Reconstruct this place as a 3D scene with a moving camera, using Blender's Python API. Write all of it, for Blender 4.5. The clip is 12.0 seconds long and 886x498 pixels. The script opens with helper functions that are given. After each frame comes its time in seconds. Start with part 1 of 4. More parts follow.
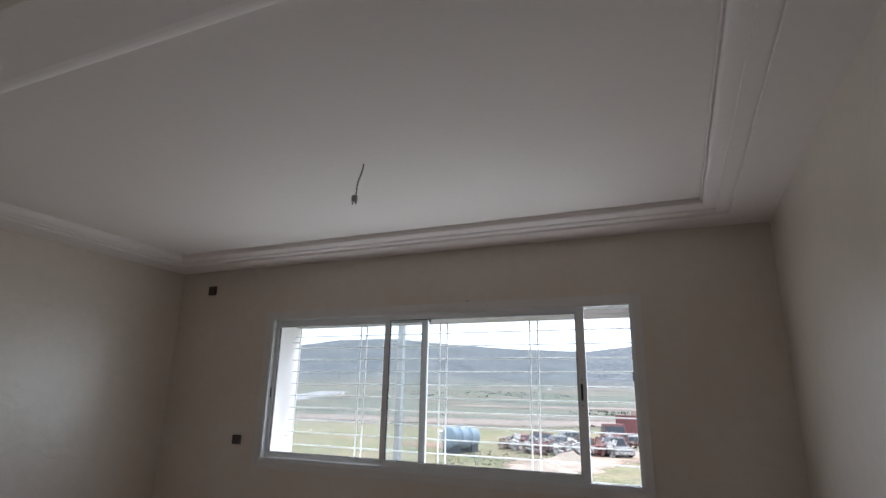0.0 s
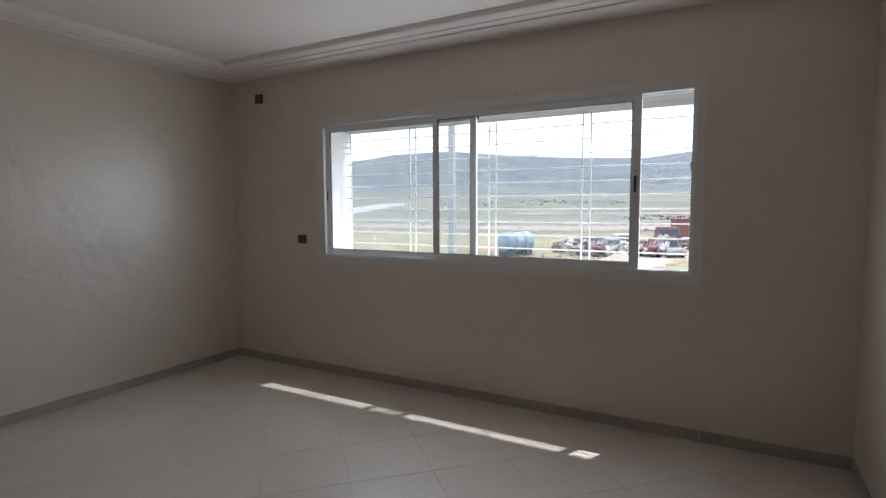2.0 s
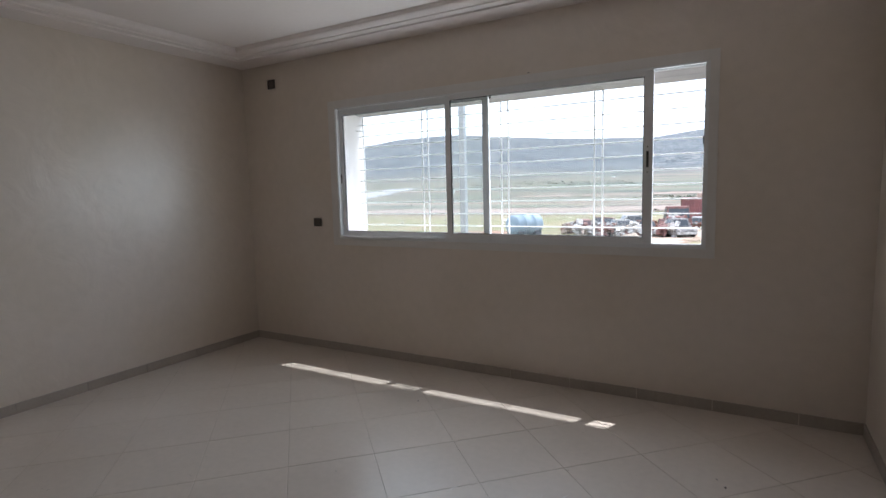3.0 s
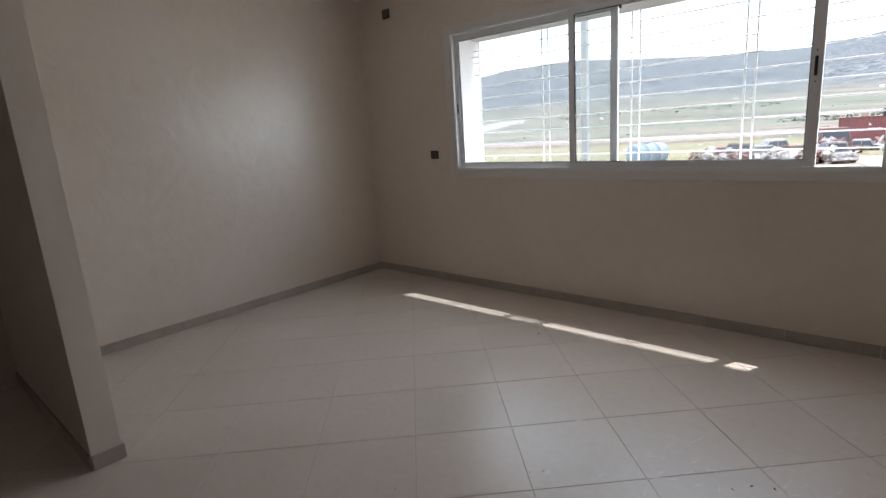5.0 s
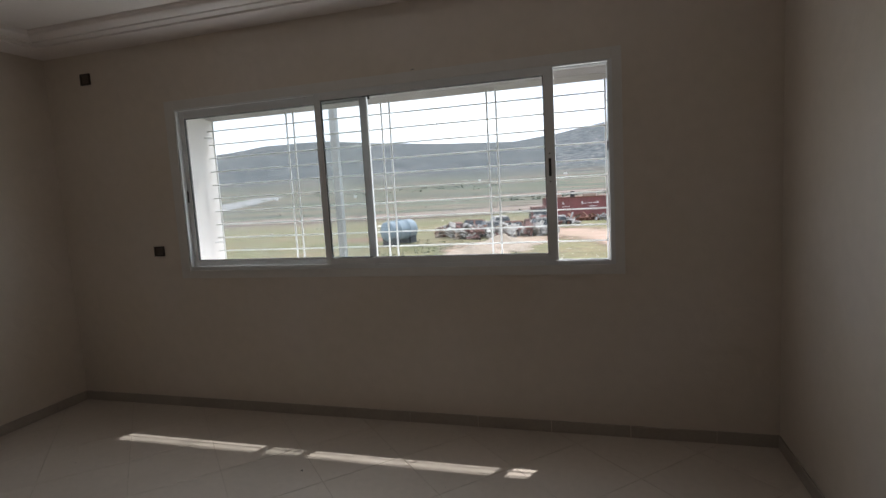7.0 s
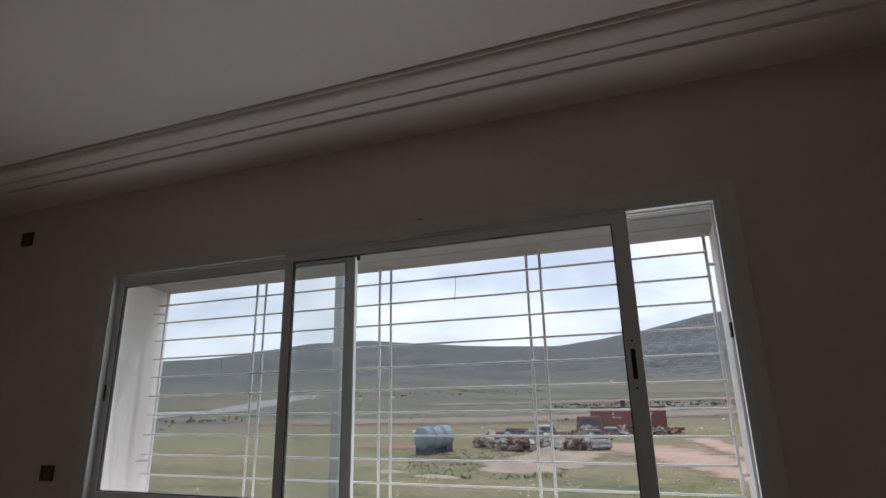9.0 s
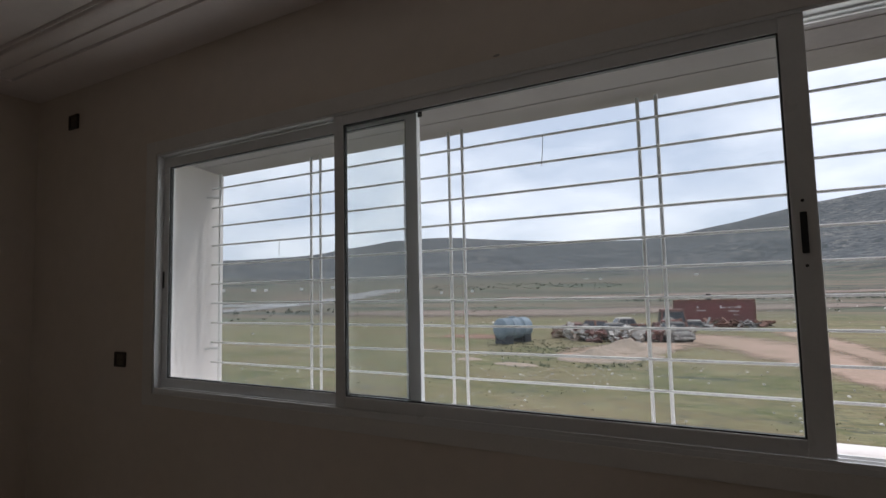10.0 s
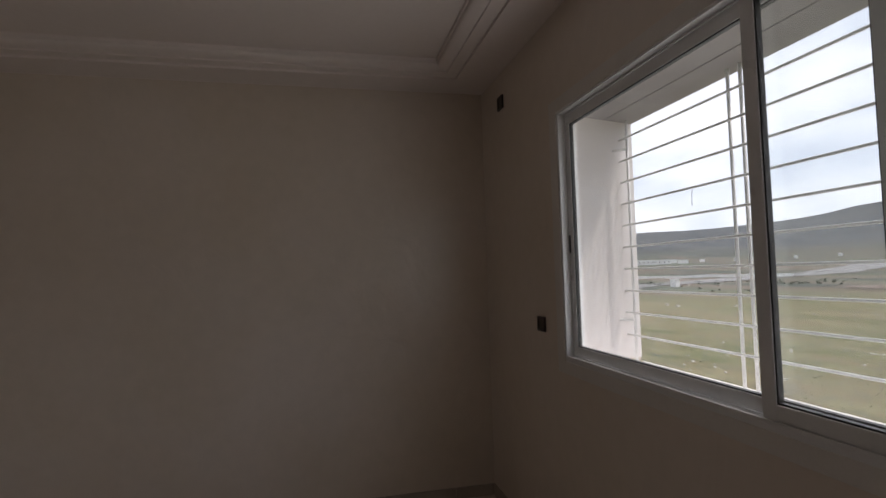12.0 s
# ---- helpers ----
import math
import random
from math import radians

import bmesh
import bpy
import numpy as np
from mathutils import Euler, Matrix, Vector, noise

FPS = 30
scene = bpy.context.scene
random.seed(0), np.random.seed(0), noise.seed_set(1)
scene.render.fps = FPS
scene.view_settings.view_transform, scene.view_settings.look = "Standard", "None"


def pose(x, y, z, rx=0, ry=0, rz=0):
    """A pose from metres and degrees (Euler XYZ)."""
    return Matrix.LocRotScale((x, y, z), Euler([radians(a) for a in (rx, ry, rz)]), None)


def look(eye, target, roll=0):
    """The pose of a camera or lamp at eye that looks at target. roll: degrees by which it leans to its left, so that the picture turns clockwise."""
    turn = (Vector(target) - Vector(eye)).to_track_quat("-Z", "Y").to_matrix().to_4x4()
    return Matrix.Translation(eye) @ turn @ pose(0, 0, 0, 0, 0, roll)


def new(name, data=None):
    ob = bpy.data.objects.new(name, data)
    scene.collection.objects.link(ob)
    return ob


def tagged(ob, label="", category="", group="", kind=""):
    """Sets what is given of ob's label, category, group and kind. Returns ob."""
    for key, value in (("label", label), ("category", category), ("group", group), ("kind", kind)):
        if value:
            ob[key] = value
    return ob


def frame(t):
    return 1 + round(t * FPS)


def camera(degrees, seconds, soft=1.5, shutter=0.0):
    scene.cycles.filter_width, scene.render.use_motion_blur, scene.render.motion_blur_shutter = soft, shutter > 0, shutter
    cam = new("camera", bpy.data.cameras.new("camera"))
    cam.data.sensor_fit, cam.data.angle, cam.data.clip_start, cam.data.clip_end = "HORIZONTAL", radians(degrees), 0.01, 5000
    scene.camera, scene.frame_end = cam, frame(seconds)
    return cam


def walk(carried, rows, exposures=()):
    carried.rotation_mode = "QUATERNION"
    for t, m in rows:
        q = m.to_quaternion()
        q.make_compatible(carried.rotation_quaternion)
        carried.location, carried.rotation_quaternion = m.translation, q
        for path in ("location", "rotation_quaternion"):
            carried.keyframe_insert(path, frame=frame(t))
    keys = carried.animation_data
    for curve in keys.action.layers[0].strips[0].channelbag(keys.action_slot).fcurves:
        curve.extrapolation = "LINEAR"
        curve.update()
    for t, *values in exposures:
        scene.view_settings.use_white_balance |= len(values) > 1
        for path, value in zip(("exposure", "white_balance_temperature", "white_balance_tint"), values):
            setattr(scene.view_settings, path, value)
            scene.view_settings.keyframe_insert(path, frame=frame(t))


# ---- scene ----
cam = camera(79.7, 12.0)
METRES, EYE, TILT, LEAN, TURN = 3.1, 1.65, 0.0, 0.0, 24.8
PATH = [
    (0, (0.252, -0.253, 1.541), (-0.51, 1.517, 2.074), 1.2),
    (0.5, (0.256, -0.235, 1.497), (-0.57, 1.562, 1.796), 1.1),
    (1, (0.249, -0.219, 1.437), (-0.629, 1.574, 1.559), 1.6),
    (1.5, (0.237, -0.219, 1.436), (-0.722, 1.536, 1.42), 1.0),
    (2, (0.263, -0.172, 1.451), (-0.702, 1.573, 1.288), -0.3),
    (2.5, (0.231, -0.21, 1.436), (-0.673, 1.56, 1.215), -1.0),
    (3, (0.256, -0.255, 1.42), (-0.732, 1.464, 1.2), -1.5),
    (3.5, (0.227, -0.226, 1.415), (-1.049, 1.299, 1.195), -2.7),
    (3.7, (0.226, -0.233, 1.41), (-1.157, 1.195, 1.187), -2.4),
    (5.5, (0.152, -0.198, 1.383), (-1.082, 1.298, 0.891), -3.0),
    (6, (0.14, -0.057, 1.429), (-0.891, 1.616, 1.056), -2.7),
    (6.5, (0.068, 0.122, 1.429), (-0.636, 1.978, 1.184), -3.5),
    (6.7, (0.016, 0.152, 1.481), (-0.563, 2.05, 1.235), -2.9),
    (8.3, (-0.265, 0.991, 1.489), (-0.794, 2.912, 1.67), -2.3),
    (8.5, (-0.285, 1.107, 1.479), (-0.845, 3.003, 1.781), -2.5),
    (9, (-0.279, 1.365, 1.491), (-0.934, 3.178, 2.022), -1.3),
    (9.5, (-0.367, 1.617, 1.459), (-1.132, 3.423, 1.848), -0.6),
    (10, (-0.466, 1.793, 1.459), (-1.415, 3.546, 1.616), -1.3),
    (10.5, (-0.436, 1.983, 1.45), (-1.927, 3.311, 1.571), -1.1),
    (11, (-0.458, 2.095, 1.444), (-2.141, 3.172, 1.525), -1.3),
    (11.5, (-0.567, 2.176, 1.411), (-2.393, 2.987, 1.505), -1.0),
    (12, (-0.638, 2.282, 1.425), (-2.585, 2.731, 1.518), -1.8),
]
walk(cam, [(t, look(eye, target, roll)) for t, eye, target, roll in PATH],
     [(0.0, 1.93, 6080, 12), (1.0, 2.0, 6080, 12), (2.5, 2.1, 6100, 12), (5.5, 2.33, 6350, 13), (6.1, 2.15, 6400, 13), (6.5, 1.85, 6500, 10), (8.5, 0.72, 6600, 14), (9.5, 0.52, 6600, 14), (10.5, 0.48, 6700, 14), (11.5, 0.72, 6900, 18), (12.0, 0.95, 7000, 19)])

# ---- light ----
SUN_EL, SUN_AZ = radians(63.8), radians(26.6)   # azimuth from +y towards +x
SUN_WAY = Vector((math.sin(SUN_AZ) * math.cos(SUN_EL), math.cos(SUN_AZ) * math.cos(SUN_EL), math.sin(SUN_EL)))


def make_world():
    w = bpy.data.worlds.new("world")
    scene.world = w
    w.use_nodes = True
    nt = w.node_tree
    nt.nodes.clear()
    out = nt.nodes.new("ShaderNodeOutputWorld")
    bg = nt.nodes.new("ShaderNodeBackground")
    sky = nt.nodes.new("ShaderNodeTexSky")
    sky.sky_type = "NISHITA"
    sky.sun_disc = False
    sky.sun_elevation, sky.sun_rotation = SUN_EL, SUN_AZ
    sky.dust_density = 2.0
    tc = nt.nodes.new("ShaderNodeTexCoord")
    mp = nt.nodes.new("ShaderNodeMapping")
    mp.inputs["Scale"].default_value = (1.2, 1.2, 3.4)
    mp.inputs["Location"].default_value = (0.35, 0.1, 0.2)
    nz = nt.nodes.new("ShaderNodeTexNoise")
    nz.inputs["Scale"].default_value = 2.2
    nz.inputs["Detail"].default_value = 6.0
    nz.inputs["Roughness"].default_value = 0.55
    ramp = nt.nodes.new("ShaderNodeValToRGB")
    ramp.color_ramp.elements[0].position, ramp.color_ramp.elements[0].color = 0.36, (4.3, 5.1, 6.4, 1)
    ramp.color_ramp.elements[1].position, ramp.color_ramp.elements[1].color = 0.72, (8.7, 9.2, 9.9, 1)
    mix = nt.nodes.new("ShaderNodeMixRGB")
    mix.inputs["Fac"].default_value = 0.85
    nt.links.new(tc.outputs["Generated"], mp.inputs["Vector"])
    nt.links.new(mp.outputs["Vector"], nz.inputs["Vector"])
    nt.links.new(nz.outputs["Fac"], ramp.inputs["Fac"])
    nt.links.new(sky.outputs["Color"], mix.inputs["Color1"])
    nt.links.new(ramp.outputs["Color"], mix.inputs["Color2"])
    nt.links.new(mix.outputs["Color"], bg.inputs["Color"])
    bg.inputs["Strength"].default_value = 0.108
    nt.links.new(bg.outputs["Background"], out.inputs["Surface"])


make_world()
sun = new("sun", bpy.data.lights.new("sun", "SUN"))
sun.data.energy, sun.data.angle, sun.data.color = 1.35, radians(0.5), (1.0, 0.98, 0.95)
sun.matrix_world = look(SUN_WAY * 20, (0, 0, 0))

# area lamp added in the window opening to strengthen the daylight indoors
day = new("window_daylight_boost", bpy.data.lights.new("window_daylight_boost", "AREA"))
day.data.shape, day.data.size, day.data.size_y = "RECTANGLE", 2.85, 1.08
day.data.energy, day.data.color, day.data.spread = 4.45, (0.88, 0.95, 1.0), radians(170)
day.matrix_world = look((-1.40, 3.446, 1.575), (-1.40, 0.0, 1.575))

# ---- materials ----


def material(name, base, rough=0.6, metal=0.0, second=None, scale=3.0, grain=60.0, bump=0.1, grain_mix=0.12, spec=0.5,
             island=0.0, rnd=0.0, stretch=None, dist=0.002, spread=0.08, lumps=0.0):
    """A surface of two colours mottled at a coarse scale, with fine grain in colour, gloss and relief."""
    m = bpy.data.materials.new(name)
    m.use_nodes = True
    nt = m.node_tree
    b = nt.nodes["Principled BSDF"]
    b.inputs["Metallic"].default_value = metal
    b.inputs["Specular IOR Level"].default_value = spec
    geo = nt.nodes.new("ShaderNodeNewGeometry")
    src = geo.outputs["Position"]
    if stretch:
        mp = nt.nodes.new("ShaderNodeMapping")
        mp.inputs["Scale"].default_value = stretch
        nt.links.new(src, mp.inputs["Vector"])
        src = mp.outputs["Vector"]
    n1 = nt.nodes.new("ShaderNodeTexNoise")
    n1.inputs["Scale"].default_value, n1.inputs["Detail"].default_value = scale, 4.0
    n2 = nt.nodes.new("ShaderNodeTexNoise")
    n2.inputs["Scale"].default_value, n2.inputs["Detail"].default_value = grain, 3.0
    nt.links.new(src, n1.inputs["Vector"])
    nt.links.new(src, n2.inputs["Vector"])
    r1 = nt.nodes.new("ShaderNodeMapRange")
    r1.inputs["From Min"].default_value, r1.inputs["From Max"].default_value = 0.35, 0.65
    nt.links.new(n1.outputs["Fac"], r1.inputs["Value"])
    mx = nt.nodes.new("ShaderNodeMixRGB")
    second = second or tuple(c * 0.9 for c in base)
    mx.inputs["Color1"].default_value, mx.inputs["Color2"].default_value = (*base, 1), (*second, 1)
    nt.links.new(r1.outputs["Result"], mx.inputs["Fac"])
    hs = nt.nodes.new("ShaderNodeHueSaturation")
    r2 = nt.nodes.new("ShaderNodeMapRange")
    r2.inputs["From Min"].default_value, r2.inputs["From Max"].default_value = 0.3, 0.7
    r2.inputs["To Min"].default_value, r2.inputs["To Max"].default_value = 1 - grain_mix, 1 + grain_mix
    nt.links.new(n2.outputs["Fac"], r2.inputs["Value"])
    nt.links.new(mx.outputs["Color"], hs.inputs["Color"])
    value = r2.outputs["Result"]
    if rnd or island:
        info = nt.nodes.new("ShaderNodeObjectInfo")
        rr = nt.nodes.new("ShaderNodeMapRange")
        amount = rnd or island
        rr.inputs["To Min"].default_value, rr.inputs["To Max"].default_value = 1 - amount, 1 + amount
        nt.links.new(info.outputs["Random"] if rnd else geo.outputs["Random Per Island"], rr.inputs["Value"])
        mul = nt.nodes.new("ShaderNodeMath")
        mul.operation = "MULTIPLY"
        nt.links.new(value, mul.inputs[0])
        nt.links.new(rr.outputs["Result"], mul.inputs[1])
        value = mul.outputs["Value"]
    nt.links.new(value, hs.inputs["Value"])
    nt.links.new(hs.outputs["Color"], b.inputs["Base Color"])
    r3 = nt.nodes.new("ShaderNodeMapRange")
    r3.inputs["To Min"].default_value, r3.inputs["To Max"].default_value = max(rough - spread, 0.03), min(rough + spread, 1)
    nt.links.new(n1.outputs["Fac"], r3.inputs["Value"])
    nt.links.new(r3.outputs["Result"], b.inputs["Roughness"])
    if bump:
        bp = nt.nodes.new("ShaderNodeBump")
        bp.inputs["Strength"].default_value, bp.inputs["Distance"].default_value = bump, dist
        nt.links.new(n2.outputs["Fac"], bp.inputs["Height"])
        nt.links.new(bp.outputs["Normal"], b.inputs["Normal"])
        if lumps:
            n3 = nt.nodes.new("ShaderNodeTexNoise")
            n3.inputs["Scale"].default_value, n3.inputs["Detail"].default_value, n3.inputs["Distortion"].default_value = 3.4, 6.0, 1.2
            nt.links.new(src, n3.inputs["Vector"])
            b2 = nt.nodes.new("ShaderNodeBump")
            b2.inputs["Strength"].default_value, b2.inputs["Distance"].default_value = lumps, 0.012
            nt.links.new(n3.outputs["Fac"], b2.inputs["Height"])
            nt.links.new(bp.outputs["Normal"], b2.inputs["Normal"])
            nt.links.new(b2.outputs["Normal"], b.inputs["Normal"])
    return m


def glass_material(name, tint, dust):
    m = bpy.data.materials.new(name)
    m.use_nodes = True
    nt = m.node_tree
    nt.nodes.clear()
    out = nt.nodes.new("ShaderNodeOutputMaterial")
    tr = nt.nodes.new("ShaderNodeBsdfTransparent")
    tr.inputs["Color"].default_value = (*tint, 1)
    gl = nt.nodes.new("ShaderNodeBsdfGlossy")
    gl.inputs["Roughness"].default_value = 0.02
    df = nt.nodes.new("ShaderNodeBsdfTranslucent")
    df.inputs["Color"].default_value = (0.7, 0.7, 0.7, 1)
    geo = nt.nodes.new("ShaderNodeNewGeometry")
    nz = nt.nodes.new("ShaderNodeTexNoise")
    nz.inputs["Scale"].default_value, nz.inputs["Detail"].default_value = 5.0, 6.0
    nt.links.new(geo.outputs["Position"], nz.inputs["Vector"])
    rr = nt.nodes.new("ShaderNodeMapRange")
    rr.inputs["From Min"].default_value, rr.inputs["From Max"].default_value = 0.35, 0.75
    rr.inputs["To Min"].default_value, rr.inputs["To Max"].default_value = dust * 0.5, dust * 1.8
    nt.links.new(nz.outputs["Fac"], rr.inputs["Value"])
    a = nt.nodes.new("ShaderNodeMixShader")
    nt.links.new(rr.outputs["Result"], a.inputs["Fac"])
    nt.links.new(tr.outputs["BSDF"], a.inputs[1])
    nt.links.new(df.outputs["BSDF"], a.inputs[2])
    lw = nt.nodes.new("ShaderNodeLayerWeight")
    lw.inputs["Blend"].default_value = 0.5
    pw = nt.nodes.new("ShaderNodeMath")
    pw.operation, pw.inputs[1].default_value = "POWER", 4.0
    nt.links.new(lw.outputs["Facing"], pw.inputs[0])
    fr = nt.nodes.new("ShaderNodeMapRange")
    fr.inputs["To Min"].default_value, fr.inputs["To Max"].default_value = 0.03, 0.6
    nt.links.new(pw.outputs["Value"], fr.inputs["Value"])
    c = nt.nodes.new("ShaderNodeMixShader")
    nt.links.new(fr.outputs["Result"], c.inputs["Fac"])
    nt.links.new(a.outputs["Shader"], c.inputs[1])
    nt.links.new(gl.outputs["BSDF"], c.inputs[2])
    nt.links.new(c.outputs["Shader"], out.inputs["Surface"])
    return m


def ground_material():
    """Grazed field and far scrub: grass, dry soil in long streaks, darker scrub on the high ground, greyed blue in its
    colours for distance haze.
    """
    m = bpy.data.materials.new("field_ground")
    m.use_nodes = True
    nt = m.node_tree
    b = nt.nodes["Principled BSDF"]
    b.inputs["Roughness"].default_value = 0.95
    b.inputs["Specular IOR Level"].default_value = 0.15
    geo = nt.nodes.new("ShaderNodeNewGeometry")

    def noise_of(scale, stretch=(1, 1, 1), detail=5.0, lo=0.4, hi=0.6):
        mp = nt.nodes.new("ShaderNodeMapping")
        mp.inputs["Scale"].default_value = stretch
        nt.links.new(geo.outputs["Position"], mp.inputs["Vector"])
        n = nt.nodes.new("ShaderNodeTexNoise")
        n.inputs["Scale"].default_value, n.inputs["Detail"].default_value, n.inputs["Roughness"].default_value = scale, detail, 0.66
        nt.links.new(mp.outputs["Vector"], n.inputs["Vector"])
        r = nt.nodes.new("ShaderNodeMapRange")
        r.inputs["From Min"].default_value, r.inputs["From Max"].default_value = lo, hi
        nt.links.new(n.outputs["Fac"], r.inputs["Value"])
        return r.outputs["Result"]

    def mix(a, c, fac):
        x = nt.nodes.new("ShaderNodeMixRGB")
        for value, socket in ((a, x.inputs["Color1"]), (c, x.inputs["Color2"])):
            if isinstance(value, tuple):
                socket.default_value = (*value, 1)
            else:
                nt.links.new(value, socket)
        nt.links.new(fac, x.inputs["Fac"])
        return x.outputs["Color"]

    sep = nt.nodes.new("ShaderNodeSeparateXYZ")
    nt.links.new(geo.outputs["Position"], sep.inputs["Vector"])
    near = mix(GRASS, GRASS_DRY, noise_of(0.12, (1, 1.6, 1), 8.0, 0.38, 0.6))
    near = mix(near, GRASS_DRY, noise_of(0.9, (0.7, 1.6, 1), 8.0, 0.5, 0.66))
    near = mix(near, SOIL, noise_of(0.05, (0.7, 2.2, 1), 6.0, 0.56, 0.68))
    near = mix(near, GRASS_LIGHT, noise_of(1.3, (1, 1, 1), 6.0, 0.55, 0.75))
    near = mix(near, GRASS_LIGHT, noise_of(0.45, (0.8, 1.3, 1), 9.0, 0.5, 0.72))
    near = mix(near, GRASS_LIGHT, noise_of(4.5, (1, 1, 1), 8.0, 0.52, 0.7))
    near = mix(near, SOIL, noise_of(2.2, (0.8, 1.6, 1), 9.0, 0.6, 0.7))
    near = mix(near, FIELD_DARK, noise_of(0.35, (0.6, 1.8, 1), 9.0, 0.58, 0.7))
    near = mix(near, FIELD_DARK, noise_of(3.0, (0.6, 1.4, 1), 9.0, 0.5, 0.74))
    near = mix(near, GRASS_LIGHT, noise_of(1.8, (0.5, 1.5, 1), 10.0, 0.56, 0.66))
    far = mix(FIELD_GREEN, FIELD_BROWN, noise_of(0.02, (0.35, 2.5, 1), 4.0, 0.44, 0.54))
    far = mix(far, FIELD_DARK, noise_of(0.03, (0.25, 2.6, 1), 8.0, 0.51, 0.58))
    hill = mix(HILL_HAZE, HILL_HAZE_DARK, noise_of(0.012, (1, 1, 1.5), 7.0, 0.42, 0.6))
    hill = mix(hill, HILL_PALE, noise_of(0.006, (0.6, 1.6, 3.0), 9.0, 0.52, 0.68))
    hill = mix(hill, HILL_HAZE_DARK, noise_of(0.06, (1, 1, 1), 9.0, 0.46, 0.54))
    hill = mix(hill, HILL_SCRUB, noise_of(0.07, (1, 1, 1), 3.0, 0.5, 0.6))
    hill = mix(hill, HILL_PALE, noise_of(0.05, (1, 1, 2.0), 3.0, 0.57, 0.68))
    ln = nt.nodes.new("ShaderNodeVectorMath")
    ln.operation = "LENGTH"
    nt.links.new(geo.outputs["Position"], ln.inputs[0])

    def step(src, lo, hi):
        r = nt.nodes.new("ShaderNodeMapRange")
        r.inputs["From Min"].default_value, r.inputs["From Max"].default_value = lo, hi
        nt.links.new(src, r.inputs["Value"])
        return r.outputs["Result"]

    col = mix(near, far, step(ln.outputs["Value"], 70, 110))
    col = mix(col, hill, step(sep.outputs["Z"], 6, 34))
    nt.links.new(col, b.inputs["Base Color"])
    return m


GRASS, GRASS_DRY, GRASS_LIGHT, SOIL = (0.09, 0.105, 0.04), (0.20, 0.16, 0.092), (0.23, 0.215, 0.12), (0.24, 0.165, 0.115)
FIELD_GREEN, FIELD_BROWN, FIELD_DARK = (0.10, 0.115, 0.08), (0.165, 0.132, 0.10), (0.065, 0.075, 0.063)
# hill tones: distance haze is painted in as a blue-grey cast
HILL_HAZE, HILL_HAZE_DARK, HILL_PALE, HILL_SCRUB = (0.118, 0.125, 0.128), (0.078, 0.088, 0.092), (0.175, 0.168, 0.155), (0.052, 0.06, 0.062)

M_WALL = material("wall_paint", (0.71, 0.624, 0.552), 0.315, second=(0.67, 0.578, 0.485), scale=1.2, grain=14, bump=0.25, grain_mix=0.025, spec=1.0, spread=0.03, lumps=0.6, dist=0.004)
M_WALL.node_tree.nodes["Principled BSDF"].inputs["Coat Weight"].default_value = 0.6
M_WALL.node_tree.nodes["Principled BSDF"].inputs["Coat Roughness"].default_value = 0.42
M_CEIL = material("ceiling_plaster", (0.87, 0.795, 0.765), 0.75, second=(0.85, 0.77, 0.735), scale=1.0, grain=30, bump=0.08, grain_mix=0.012)
M_TILE = material("floor_tile_glaze", (0.60, 0.522, 0.455), 0.315, second=(0.645, 0.57, 0.505), scale=1.3, grain=26, bump=0.03, grain_mix=0.03, rnd=0.02, spread=0.03)
M_GROUT = material("grout", (0.53, 0.465, 0.40), 0.9, scale=8, grain=90)
M_SMEAR = material("dried_plaster_film", (0.70, 0.65, 0.60), 0.45, second=(0.60, 0.53, 0.47), scale=20, grain=90, bump=0.05)
M_SKIRT = material("skirting_tile_glaze", (0.42, 0.36, 0.31), 0.35, scale=5, grain=50, bump=0.05, grain_mix=0.04, rnd=0.03)
M_ALU = material("white_aluminium", (0.76, 0.765, 0.77), 0.30, second=(0.73, 0.735, 0.74), scale=6, grain=120, bump=0.02, grain_mix=0.015)
M_CASING = material("white_lacquered_strip", (0.74, 0.71, 0.68), 0.4, second=(0.70, 0.67, 0.635), scale=6, grain=120, bump=0.03, grain_mix=0.02)
M_GASKET = material("black_rubber", (0.02, 0.02, 0.02), 0.6, scale=20, grain=200)
M_REVEAL = material("outer_render", (0.91, 0.87, 0.855), 0.85, second=(0.87, 0.82, 0.80), scale=6, grain=60, bump=0.25, grain_mix=0.03)
# soffit base colour, less than half the reveal's value
M_SOFFIT = material("soffit_grey", (0.41, 0.385, 0.385), 0.8, second=(0.37, 0.345, 0.345), scale=6, grain=60, bump=0.2, grain_mix=0.03)
M_BARS = material("white_bar_paint", (0.90, 0.90, 0.89), 0.40, second=(0.86, 0.86, 0.85), scale=14, grain=160, bump=0.1)
M_BOX = material("brown_plastic", (0.055, 0.038, 0.03), 0.4, scale=30, grain=200, bump=0.05)
M_BOXIN = material("brown_plastic_inner", (0.12, 0.09, 0.07), 0.5, scale=30, grain=200, bump=0.05)
M_WIRE = material("dark_wire", (0.10, 0.085, 0.08), 0.5, scale=30, grain=200)
M_CONN = material("connector_plastic", (0.35, 0.32, 0.29), 0.5, scale=30, grain=200)
M_DARK = material("dark_metal", (0.03, 0.03, 0.032), 0.4, metal=0.3, scale=20, grain=100)
M_POST = material("galvanised_post", (0.42, 0.44, 0.46), 0.5, metal=0.3, second=(0.36, 0.38, 0.40), scale=9, grain=70)
M_PLASTER_OUT = material("facade_plaster", (0.62, 0.57, 0.50), 0.9, scale=3, grain=50, bump=0.2)
M_ROAD = material("worn_asphalt", (0.24, 0.235, 0.23), 0.9, second=(0.19, 0.185, 0.18), scale=0.3, grain=4, bump=0.1)
